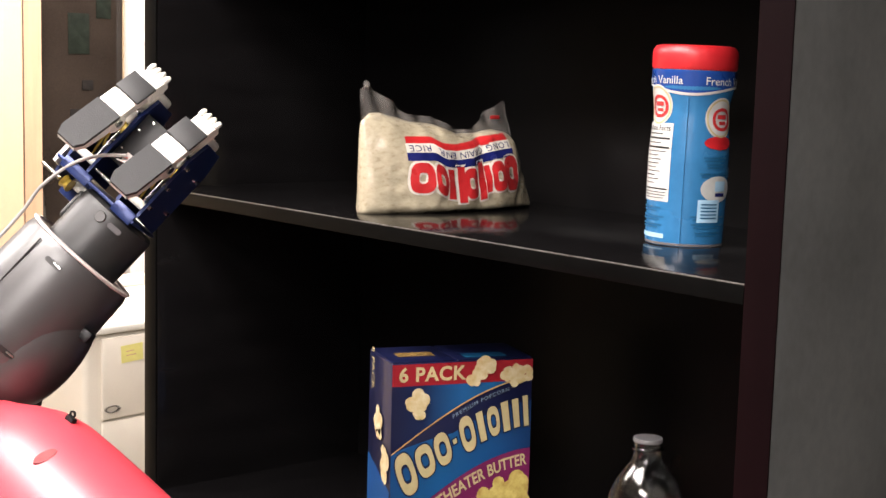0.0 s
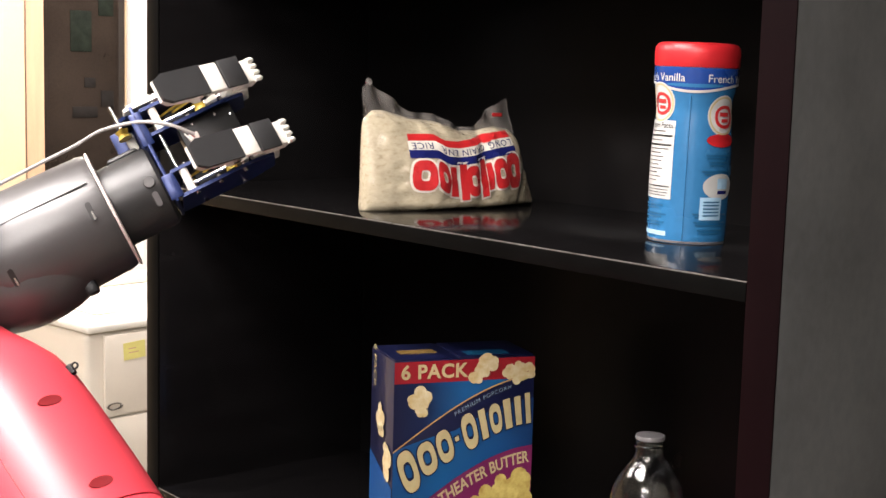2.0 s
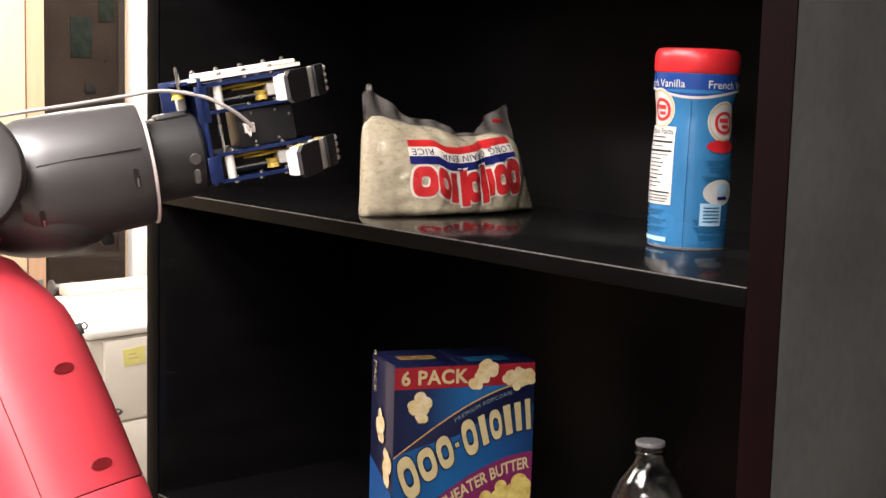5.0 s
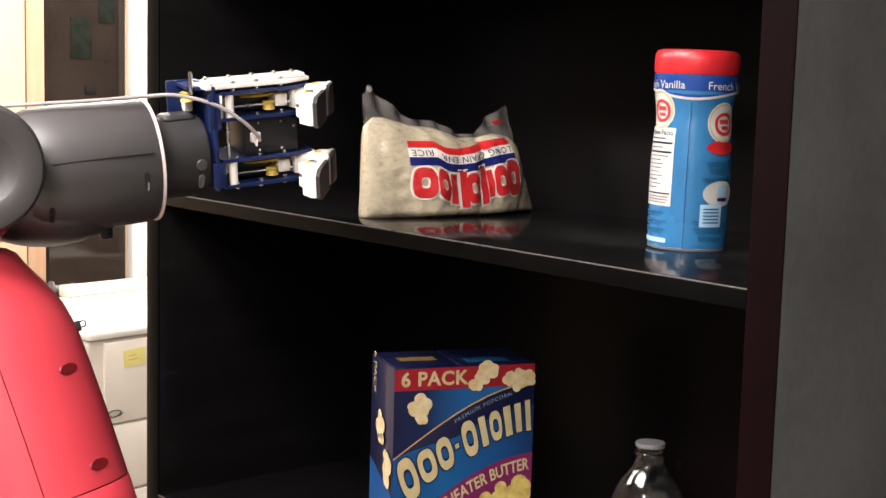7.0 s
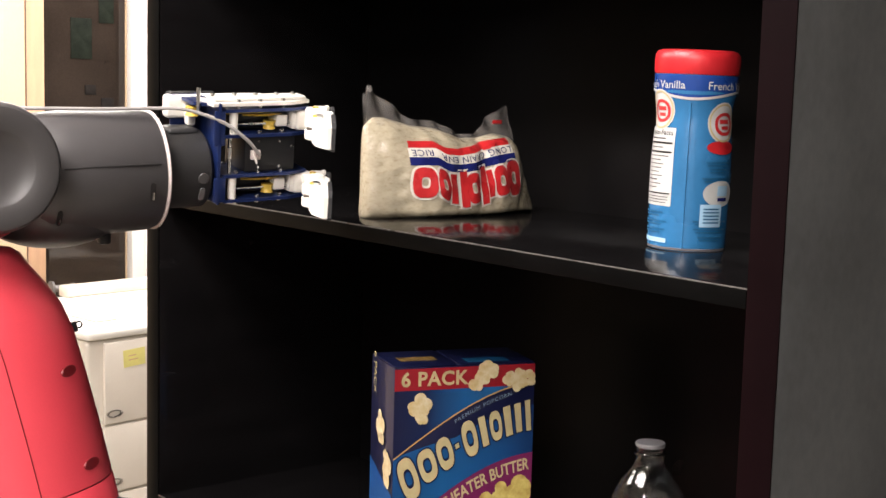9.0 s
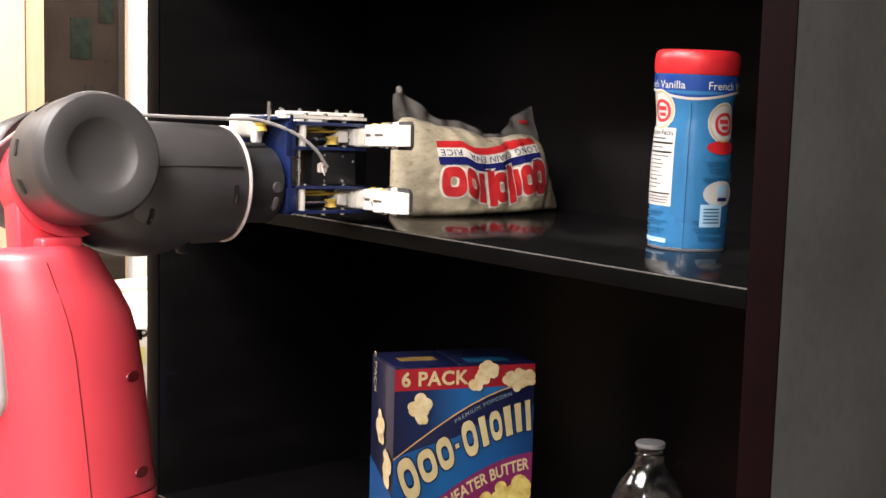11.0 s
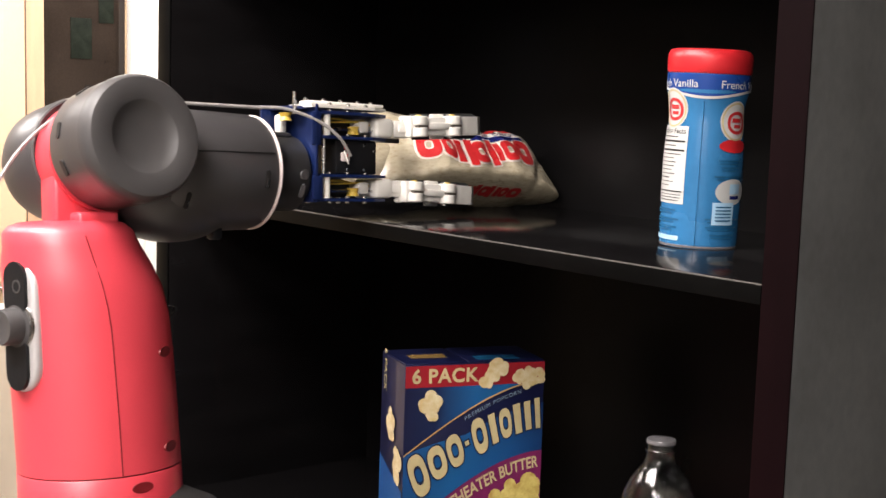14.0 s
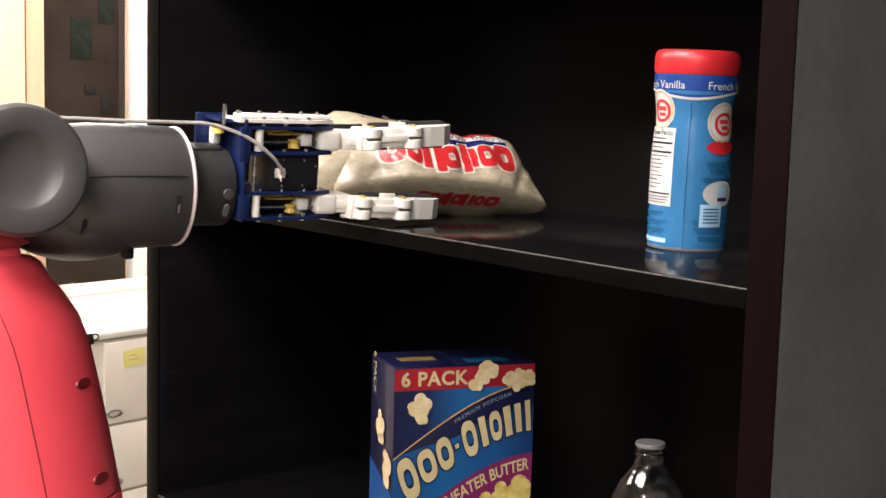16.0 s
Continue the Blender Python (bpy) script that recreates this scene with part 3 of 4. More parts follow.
base = part("base_plate", box(-0.036, 0.030, -0.0205, -0.0165, -0.046, 0.050, 0.001), M_BLUE, gripper, "blue base plate")
part("bracket", box(-0.032, -0.028, -0.050, -0.0165, 0.006, 0.050, 0.0015), M_BLUE, gripper, "blue upright bracket")
part("bracket", box(0.0265, 0.0300, -0.025, -0.012, 0.010, 0.043, 0.0015), M_BLUE, gripper)
part("bracket", box(0.0265, 0.0305, -0.024, -0.010, -0.044, -0.020, 0.0015), M_BLUE, gripper)
part("back_plate", slab([(-0.031, -0.040), (0.008, -0.040), (0.018, -0.024), (-0.031, -0.022)], 0.003, m=Matrix.Translation((0, 0, 0.0455))), M_BLUE, gripper, smooth=False)
part("cord_spool", lathe([(0, 0.0), (0.0075, 0.0), (0.0055, 0.004), (0.0075, 0.008), (0, 0.008)], "Z", 20, m=Matrix.Translation((-0.004, -0.036, 0.034))), M_BRASS, gripper, "yellow cord spool")
part("spacer_block", box(-0.024, -0.012, -0.037, -0.027, 0.022, 0.041, 0.003), M_WHITE, gripper)
part("rod", lathe([(0, 0.040), (0.0022, 0.040), (0.0022, 0.062), (0, 0.063)], "Z", 14, m=Matrix.Translation((0.012, -0.036, 0.0))), M_STEEL, gripper)
cover = part("top_cover", box(0.002, 0.022, -0.022, 0.086, 0.0505, 0.0540, 0.0012), M_WHITE, gripper, "white top cover")
for y in (-0.02, 0.005, 0.03, 0.055, 0.075):
    part("bolt", lathe([(0, 0.0), (0.0028, 0.0), (0.0028, 0.002), (0.0016, 0.003), (0, 0.003)], "Z", 10, m=Matrix.Translation((0.012, y, 0.0542))), M_STEEL, cover)
LEVELS = [(0.0485, M_WHITE), (0.0425, M_BLUE), (0.0185, M_BLUE), (-0.0195, M_BLUE), (-0.0435, M_BLUE)]
for z, m in LEVELS:
    top = z > 0.045
    outline = [(-0.006, -0.030), (0.029, -0.026), (0.029, 0.066), (0.020, 0.091), (0.0, 0.091), (-0.006, 0.066)] if top else [(-0.030, -0.016), (0.029, -0.012), (0.029, 0.066), (0.020, 0.091), (-0.020, 0.091), (-0.030, 0.066)]
    plate_ = part("side_plate", slab(outline, 0.003, m=Matrix.Translation((0, 0, z - 0.0015))), m, gripper, smooth=False)
    for x, y in ((0.024, 0.004), (0.024, 0.030), (0.022, 0.058)) if top else ((0.024, 0.004), (0.024, 0.030), (0.022, 0.058), (-0.02, 0.01), (-0.02, 0.055)):
        part("bolt", lathe([(0, 0.0), (0.0026, 0.0), (0.0026, 0.0018), (0.0016, 0.0026), (0, 0.0026)], "Z", 10, m=Matrix.Translation((x, y, z + 0.0015))), M_STEEL, plate_)
        if z < -0.04:
            part("nut", lathe([(0, 0.0), (0.0026, 0.0), (0.0026, 0.002), (0, 0.002)], "Z", 6, m=Matrix.Translation((x, y, z - 0.0035))), M_STEEL, plate_)
links = []
for z0, z1 in ((0.0200, 0.0410), (-0.0420, -0.0210)):
    mid = (z0 + z1) / 2
    part("spacer_post", lathe([(0, z0), (0.0046, z0), (0.0046, z1), (0, z1)], "Z", 18, m=Matrix.Translation((0.023, 0.0, 0))), M_WHITE, gripper, "white plastic spacer post")
    part("spacer_post", lathe([(0, z0), (0.0046, z0), (0.0046, z1), (0, z1)], "Z", 18, m=Matrix.Translation((-0.020, 0.0, 0))), M_WHITE, gripper)
    part("slide_rod", tube([(0.016, 0.004, mid - 0.003), (0.016, 0.085, mid - 0.003)], 0.0016, 8), M_STEEL, gripper)
    part("slide_rod", tube([(-0.010, 0.004, mid + 0.003), (-0.010, 0.085, mid + 0.003)], 0.0016, 8), M_STEEL, gripper)
    part("tendon", tube(spline([(0.004, 0.004, mid + 0.006), (0.010, 0.03, mid + 0.0075), (0.004, 0.055, mid + 0.005), (0.012, 0.078, mid + 0.002)]), 0.0013, 6), M_BRASS, gripper, "yellow tendon cord")
    part("tendon", tube(spline([(-0.004, 0.004, mid + 0.004), (0.012, 0.032, mid + 0.0045), (0.016, 0.06, mid + 0.006)]), 0.0012, 6), M_BRASS, gripper)
    part("pulley", lathe([(0, -0.004), (0.007, -0.004), (0.0055, 0), (0.007, 0.004), (0, 0.004)], "Z", 20, m=Matrix.Translation((0.015, 0.046, mid - 0.004))), M_BRASS, gripper, "yellow pulley")
    part("carriage", box(-0.014, 0.020, 0.052, 0.066, mid - 0.006, mid + 0.006, 0.002), M_WHITE, gripper, "white sliding block")
    part("knuckle", box(-0.016, 0.024, 0.074, 0.100, z0 + 0.0005, z1 - 0.0005, 0.004, 3), M_WHITE, gripper, "white finger knuckle")
    own = box(-0.012, 0.022, 0.070, 0.099, mid - 0.0085, mid + 0.0085, 0.0015, 2)
    own = box(-0.004, 0.0235, 0.076, 0.094, mid - 0.0045, mid + 0.0045, 0.002, 2, bm=own)
    links.append(part("sliding_link", own, M_WHITE, gripper, "white link that slides out with the finger"))
    part("motor", box(-0.024, 0.006, 0.008, 0.050, z0 + 0.001, z1 - 0.004, 0.002), M_BLACKBOX, gripper)
box_part = part("motor_box", box(-0.026, 0.0235, 0.014, 0.074, -0.0175, 0.0165, 0.0015), M_BLACKBOX, gripper, "black motor box")
for y, z in ((0.030, 0.012), (0.055, 0.012), (0.030, -0.013), (0.055, -0.013), (0.070, 0.006)):
    part("bolt", lathe([(0, 0.0), (0.0017, 0.0), (0.0012, 0.0012), (0, 0.0013)], "X", 10, m=Matrix.Translation((0.0236, y, z))), M_STEEL, box_part)
part("connector", box(0.0236, 0.028, 0.020, 0.031, -0.005, 0.004, 0.001), M_RING, box_part, "pale wire connector")
for z, s in ((0.0, 1), (-0.003, -1)):
    part("thin_wire", tube(spline([(0.028, 0.026, z), (0.034, 0.023, z + 0.004 * s), (0.033, 0.018, z + 0.008)]), 0.0008, 6), M_PRINT_RED if s > 0 else M_WHITE, box_part)
part("tie_rod", tube([(0.0235, -0.004, -0.0195), (0.0235, -0.004, 0.020)], 0.0022, 10), M_STEEL, gripper)


def resize(root, x, y, z):
    """Brings all meshes of a thing to their true size."""
    for ob in root.children_recursive:
        ob.data.transform(Matrix.Diagonal((x, y, z, 1)))


resize(gripper, 1, 0.92, 1.06)
fingers = []
for z in (0.0325, -0.0315):
    bm = box(-0.0065, 0.0085, -0.012, 0.008, -0.0118, 0.0118, 0.002, 2)
    bm = box(-0.0055, 0.0115, -0.053, -0.010, -0.0100, 0.0100, 0.0015, 2, bm=bm)
    finger = part("finger", bm, M_WHITE, gripper, "white plastic finger with black pads")
    finger.matrix_basis = pose(0.025, 0.095, z)
    part("tip_link", slab([(0.0115, -0.055), (0.0115, -0.107), (0.007, -0.107), (-0.0035, -0.094), (-0.0065, -0.075), (-0.0065, -0.057)], 0.021, m=Matrix.Translation((0, 0, -0.0105))), M_WHITE, finger, "white fingertip link", smooth=False)
    part("hinge_pin", lathe([(0, -0.0135), (0.004, -0.0135), (0.004, 0.0135), (0, 0.0135)], "Z", 16, m=Matrix.Translation((0.0, -0.055, 0))), M_STEEL, finger)
    for y in (-0.055, -0.006):
        for z0, z1 in ((-0.0112, -0.0013), (0.0013, 0.0112)):
            part("hinge_leaf", lathe([(0, z0), (0.0095, z0), (0.0105, z0 + 0.001), (0.0105, z1 - 0.001), (0.0095, z1), (0, z1)], "Z", 24, m=Matrix.Translation((-0.0035, y, 0))), M_WHITE, finger)
        part("hinge_slot", box(-0.0122, -0.006, y - 0.007, y + 0.007, -0.0014, 0.0014), M_DARK_GAP, finger, smooth=False)
        part("hinge_screw", lathe([(0, 0.0113), (0.0035, 0.0113), (0.003, 0.0130), (0, 0.0132)], "Z", 14, m=Matrix.Translation((-0.0035, y, 0))), M_BRASS, finger, "small brass screw")
    part("rib", box(-0.0095, -0.004, -0.048, -0.016, -0.004, 0.004, 0.002), M_WHITE, finger)
    pad = [(-0.0145, -0.055), (0.0145, -0.055), (0.0145, -0.098), (0.010, -0.107), (-0.010, -0.107), (-0.0145, -0.098)]
    part("pad", slab(pad, 0.004, m=Matrix.Translation((0.0112, 0, 0)) @ Matrix.Rotation(radians(90), 4, "Y") @ Matrix.Diagonal((-1, 1, 1, 1))), M_PAD, finger, "black rubber fingertip pad", smooth=False)
    part("pad", box(0.0112, 0.0152, -0.034, -0.010, -0.0145, 0.0145, 0.001), M_PAD, finger, "black rubber pad")
    part("joint_cover", box(0.009, 0.0138, -0.054, -0.035, -0.0142, 0.0142, 0.0015), M_WHITE, finger)
    for dz in (-0.010, -0.0035, 0.003, 0.0095):
        part("tip_bump", lathe([(0, -0.003), (0.0026, -0.003), (0.003, 0.003), (0.0015, 0.0055), (0, 0.006)], "Y", 10, m=Matrix.Translation((0.008, 0.006, dz))), M_WHITE, finger)
    fingers.append((finger, z))
bm = box(-0.008, 0.008, -0.100, 0.006, -0.0115, 0.0115, 0.004, 3)
thumb = part("thumb", bm, M_WHITE, gripper, "white plastic thumb behind the plates")
part("pad", box(-0.0118, -0.0078, -0.095, -0.045, -0.013, 0.013, 0.001), M_PAD, thumb)

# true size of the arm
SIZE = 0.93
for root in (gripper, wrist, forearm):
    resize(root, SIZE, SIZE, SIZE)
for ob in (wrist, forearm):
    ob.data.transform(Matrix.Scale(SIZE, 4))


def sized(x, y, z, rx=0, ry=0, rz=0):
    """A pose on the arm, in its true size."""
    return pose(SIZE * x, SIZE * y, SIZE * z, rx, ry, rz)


# ---- rice bag ----
TOP = [(-0.118, 0.128), (-0.111, 0.135), (-0.094, 0.124), (-0.058, 0.103), (-0.024, 0.101), (0.010, 0.087), (0.034, 0.087), (0.048, 0.102), (0.076, 0.119), (0.088, 0.092), (0.101, 0.050), (0.119, 0.006)]
FILL = [(-0.118, 0.096), (-0.108, 0.104), (-0.094, 0.105), (-0.058, 0.096), (-0.024, 0.093), (0.010, 0.083), (0.034, 0.083), (0.060, 0.088), (0.080, 0.084), (0.088, 0.078), (0.101, 0.046), (0.119, 0.005)]


def along(table, y):
    for a, b in zip(table, table[1:]):
        if y <= b[0]:
            k = max(0.0, (y - a[0]) / (b[0] - a[0]))
            return a[1] + (b[1] - a[1]) * k
    return table[-1][1]


def bag_half(y, z, front=True):
    """Half thickness of the filled bag at a height."""
    h = max(0.004, along(FILL, y))
    v = min(1.0, max(0.0, z / h))
    ends = min(1.0, max(0.0, (0.1195 - abs(y)) / 0.075)) ** 0.62
    t = 0.041 * (0.06 + 0.94 * ends) * max(0.0, 1 - v ** 2.6) ** 0.55 * min(1.0, (v / 0.10 + 0.50)) ** 0.5
    high = min(1.0, max(0.0, v * 1.3 - 0.15))
    fold = (0.003 + 0.003 * high) * math.exp(-((y - 0.030 - 0.25 * (z - 0.08)) / 0.010) ** 2)
    fold += 0.003 * high * math.exp(-((y + 0.022 + 0.75 * (z - 0.07)) / 0.009) ** 2)
    fold += 0.002 * high * math.exp(-((y - 0.062 + 0.5 * (z - 0.06)) / 0.008) ** 2)
    fold += 0.003 * math.exp(-((y - 0.084 - 0.5 * (z - 0.02)) / 0.005) ** 2)
    lump = 0.0045 * noise.noise(Vector((y * 30, z * 30, 3.0 if front else 9.0))) + 0.0012 * noise.noise(Vector((y * 110, z * 110, 5.0)))
    return max(0.0006, t - fold * min(1, 4 * t / 0.04) + lump * min(1.0, t / 0.015))


bag = thing("rice_bag", (0.372, 0.156, SHELF), "clear plastic bag of white rice with red print", "rice bag")
bm = bmesh.new()
NY, NZ = 72, 30
grid = {}
for i in range(NY + 1):
    y = -0.118 + 0.237 * i / NY
    for j in range(NZ + 1):
        z = along(FILL, y) * (j / NZ)
        for s in (1, -1):
            if j == NZ and s == -1:
                grid[i, j, s] = grid[i, j, 1]
                continue
            x = bag_half(y, z, s > 0)
            zz = z + 0.0015 * noise.noise(Vector((y * 40, 0, 2))) * (j / NZ)
            grid[i, j, s] = bm.verts.new((s * x, y, zz if j else 0.0))
for i in range(NY):
    for s in (1, -1):
        for j in range(NZ):
            q = list(dict.fromkeys([grid[i, j, s], grid[i + 1, j, s], grid[i + 1, j + 1, s], grid[i, j + 1, s]]))
            bm.faces.new(q if s > 0 else q[::-1])
    bm.faces.new((grid[i, 0, 1], grid[i + 1, 0, 1], grid[i + 1, 0, -1], grid[i, 0, -1]))
for i in (0, NY):
    loop = [grid[i, j, 1] for j in range(NZ + 1)] + [grid[i, j, -1] for j in range(NZ - 1, -1, -1)]
    bm.faces.new(loop)
body = part("body", bm, M_RICE, bag, "rice showing through clear film", angle=80)


def film(y0, y1, n, name, up=1.0):
    """A crumpled double sheet of film standing above the rice."""
    own = bmesh.new()
    rows = []
    for i in range(n + 1):
        y = y0 + (y1 - y0) * i / n
        z0, z1 = along(FILL, y) - 0.008, max(along(TOP, y), along(FILL, y) + 0.001)
        col = []
        for j in range(7):
            z = z0 + (z1 - z0) * j / 6
            x = 0.006 * noise.noise(Vector((y * 45, z * 35, 7))) * (j / 6) + 0.002 * math.sin(y * 260 + z * 90)
            thick = 0.0004 + min(0.010, 0.8 * bag_half(y, z0)) * (1 - j / 6) ** 2
            col.append((own.verts.new((x + thick, y, z)), own.verts.new((x - thick, y, z))))
        rows.append(col)
    for a, b in zip(rows, rows[1:]):
        for j in range(6):
            own.faces.new((a[j][0], b[j][0], b[j + 1][0], a[j + 1][0]))
            own.faces.new((a[j][1], a[j + 1][1], b[j + 1][1], b[j][1]))
        own.faces.new((a[6][0], b[6][0], b[6][1], a[6][1]))
    return part(name, own, M_FILM, bag, "crumpled clear film corner", angle=60)


ear = film(-0.1185, -0.055, 22, "film_corner")
ear2 = film(0.034, 0.092, 22, "film_corner")
film(-0.055, 0.034, 22, "film_edge")
part("red_print_mark", box(0.0055, 0.0060, 0.054, 0.068, 0.0985, 0.1025, 0.0002), M_PRINT_RED, ear2)
part("film_tip", lathe([(0, -0.004), (0.003, -0.003), (0.0038, 0), (0.0025, 0.003), (0, 0.004)], "Z", 10, m=Matrix.Translation((0.001, -0.113, 0.134))), M_FILM, ear)


lump = bmesh.new()
bmesh.ops.create_uvsphere(lump, u_segments=40, v_segments=24, radius=1.0)
for v in lump.verts:
    c = v.co
    v.co = Vector((0.027 * c.x, 0.053 * c.y, 0.040 * c.z)) * (1 + 0.05 * noise.noise(c * 2.2)) + Vector((0, -0.055, 0.048))
lump = part("bag_end", lump, M_RICE, bag, "end of the bag that bulges when squeezed", angle=80)


def wave(y):
    return along([(-0.06, 0.0), (-0.028, 0.0), (-0.014, -0.007), (0.004, -0.0085), (0.028, -0.006), (0.058, 0.0), (0.09, 0.003)], y)


def print_on_bag(own, out=0.0006):
    """Lays a flat drawing (x along the bag, y up, z outwards) on the bag's front."""
    for v in own.verts:
        y, z, o = v.co.x - 0.016, (v.co.y - 0.05) * 0.94 + 0.047 + wave(v.co.x), v.co.z
        v.co = Vector((bag_half(y, z) + out + o, y, z))
    return own


def stripe(y0, y1, z0, z1, n=40, m=3):
    own = bmesh.new()
    rows = [[own.verts.new((y0 + (y1 - y0) * i / n, z0 + (z1 - z0) * j / m, 0)) for j in range(m + 1)] for i in range(n + 1)]
    for a, b in zip(rows, rows[1:]):
        for j in range(m):
            own.faces.new((a[j], b[j], b[j + 1], a[j + 1]))
    return own


part("print_red_band", print_on_bag(stripe(-0.060, 0.087, 0.0785, 0.0860)), M_PRINT_RED, bag)
part("print_white_band", print_on_bag(stripe(-0.061, 0.089, 0.0685, 0.0785)), M_PRINT_WHITE, bag)
part("print_navy_band", print_on_bag(stripe(-0.061, 0.090, 0.0595, 0.0685)), M_PRINT_NAVY, bag)
words = lettering("LONG GRAIN ENR  RICE", 0.0098, 0.0, 1.1)
span = max(v.co.x for v in words.verts) - min(v.co.x for v in words.verts)
words.transform(Matrix.Translation((0.014, 0.0735, 0)) @ Matrix.Diagonal((0.142 / span, 1, 1, 1)) @ Matrix.Rotation(math.pi, 4, "Z"))
part("printed_text", print_on_bag(words, 0.0011), M_PRINT_NAVY, bag, "small navy words printed upside down")


def ring_shape(cx, cy, w, h, hole=0.42, n=28, power=3.0):
    """A fat rounded ring."""
    own = bmesh.new()
    def edge(k, s):
        a = 2 * math.pi * k / n
        c, d = math.cos(a), math.sin(a)
        return (cx + s * w / 2 * math.copysign(abs(c) ** (2 / power), c), cy + s * h / 2 * math.copysign(abs(d) ** (2 / power), d), 0)
    o = [own.verts.new(edge(k, 1)) for k in range(n)]
    i = [own.verts.new(edge(k, hole)) for k in range(n)]
    for k in range(n):
        own.faces.new((o[k], o[(k + 1) % n], i[(k + 1) % n], i[k]))
    return own


def bar_shape(cx, cy, w, h):
    own = bmesh.new()
    n = 5
    v = [[own.verts.new((cx + w * (i / 2 - 0.5), cy + h * (j / n - 0.5), 0)) for i in range(3)] for j in range(n + 1)]
    for j in range(n):
        for i in range(2):
            own.faces.new((v[j][i], v[j][i + 1], v[j + 1][i + 1], v[j + 1][i]))
    return own


def brand(grow):
    """Fat rounded shapes in a row, as the brand's mark."""
    pieces = []
    for y, w, h, kind in ((-0.046, 0.026, 0.034, "o"), (-0.0235, 0.017, 0.033, "o"), (-0.0095, 0.009, 0.033, "i"), (0.0045, 0.010, 0.040, "i"), (0.018, 0.020, 0.034, "o"), (0.0345, 0.009, 0.042, "i"), (0.0435, 0.0075, 0.030, "i"), (0.0590, 0.021, 0.034, "o"), (0.081, 0.025, 0.040, "o")):
        cy = 0.0405
        s = ring_shape(y, cy, w + grow, h + grow, 0.36 if not grow else 0.2) if kind == "o" else bar_shape(y, cy, w + grow, h + grow)
        pieces.append(s)
    return pieces


for k, piece in enumerate(brand(0.0045)):
    part("print_outline", print_on_bag(piece, 0.0006 + 0.00002 * k), M_PRINT_WHITE, bag)
for k, piece in enumerate(brand(0.0)):
    part("print_shape", print_on_bag(piece, 0.0012 + 0.00002 * k), M_PRINT_RED, bag)
part("print_tick", print_on_bag(join(bar_shape(0.056, 0.083, 0.016, 0.004), bar_shape(0.05, 0.079, 0.010, 0.003)), 0.0016), M_PRINT_RED, bag)
for k, piece in enumerate(brand(0.0)):
    piece.transform(Matrix.Translation((0.025, 0, 0)) @ Matrix.Diagonal((0.62, 0.6, 1, 1)) @ Matrix.Rotation(math.pi, 4, "Z") @ Matrix.Translation((0, -0.0405, 0)))
    for v in piece.verts:
        v.co = Vector((0.008 + v.co.y, v.co.x, -0.0004 - 0.00002 * k))
    part("print_shape", piece, M_PRINT_RED, bag)

# ---- creamer canister ----
CAN = [(0.0, 0.0340), (0.004, 0.0350), (0.05, 0.0357), (0.08, 0.0357), (0.100, 0.0345), (0.118, 0.0330), (0.128, 0.0340), (0.140, 0.0366), (0.155, 0.0370)]
canister = thing("creamer_canister", pose(0.709, 0.155, SHELF, -0.55, 0.75, 0), "blue sleeved creamer canister with a red lid", "canister")
smooth_can = [(along(CAN, 0.155 * k / 40), 0.155 * k / 40) for k in range(41)]
part("sleeve", lathe([(0, 0.0)] + smooth_can + [(0, 0.1551)], n=64), M_CAN_BLUE, canister, "blue printed plastic sleeve", angle=60)
part("lid", lathe([(0, 0.1552), (0.0366, 0.1552), (0.0376, 0.157), (0.0378, 0.168), (0.0372, 0.1725), (0.0350, 0.1757), (0.031, 0.1768), (0, 0.1770)], n=64), M_CAN_RED, canister, "red plastic flip lid")
part("foot_rim", lathe([(0.0335, 0.0003), (0.0350, 0.0008), (0.0352, 0.0026), (0.0345, 0.003)], n=64), M_CAPWHITE, canister, "pale metal rim")


def can_radius(z):
    return along(CAN, z)


def wrap(own, angle, z, out=0.0003):
    """Lays a flat drawing round the canister."""
    for v in own.verts:
        a, h = radians(angle) + v.co.x / 0.0355, z + v.co.y
        r = can_radius(h) + out + v.co.z
        v.co = Vector((r * math.cos(a), r * math.sin(a), h))
    return own


def patch(w, h, n=16, m=6):
    own = stripe(-w / 2, w / 2, -h / 2, h / 2, n, m)
    return own


def disc(w, h, n=32):
    own = bmesh.new()
    c = own.verts.new((0, 0, 0))
    r1 = [own.verts.new((w / 4 * math.cos(2 * math.pi * k / n), h / 4 * math.sin(2 * math.pi * k / n), 0)) for k in range(n)]
    r2 = [own.verts.new((w / 2 * math.cos(2 * math.pi * k / n), h / 2 * math.sin(2 * math.pi * k / n), 0)) for k in range(n)]
    for k in range(n):
        own.faces.new((c, r1[k], r1[(k + 1) % n]))
        own.faces.new((r1[k], r2[k], r2[(k + 1) % n], r1[(k + 1) % n]))
    return own


for name, lo, hi, m, out in (("deep_blue_band", 0.0, 0.1548, M_CAN_DEEP, 0.0003), ("wavy_line", 0.0, 0.0018, M_CAN_WHITE, 0.0005)):
    own = bmesh.new()
    n = 96
    rows = []
    for k in range(n):
        a = 2 * math.pi * k / n
        zw = 0.137 - 0.0035 * math.cos(2 * (a - radians(-53)))
        z1 = hi if lo == 0 and hi > 0.1 else zw + hi
        rows.append([own.verts.new(((can_radius(h) + out) * math.cos(a), (can_radius(h) + out) * math.sin(a), h)) for h in (zw - (0.0 if hi > 0.1 else 0.0005), (zw + z1) / 2, z1)])
    for k in range(n):
        a, b = rows[k], rows[(k + 1) % n]
        for j in range(2):
            own.faces.new((a[j], b[j], b[j + 1], a[j + 1]))
    part(name, own, m, canister)
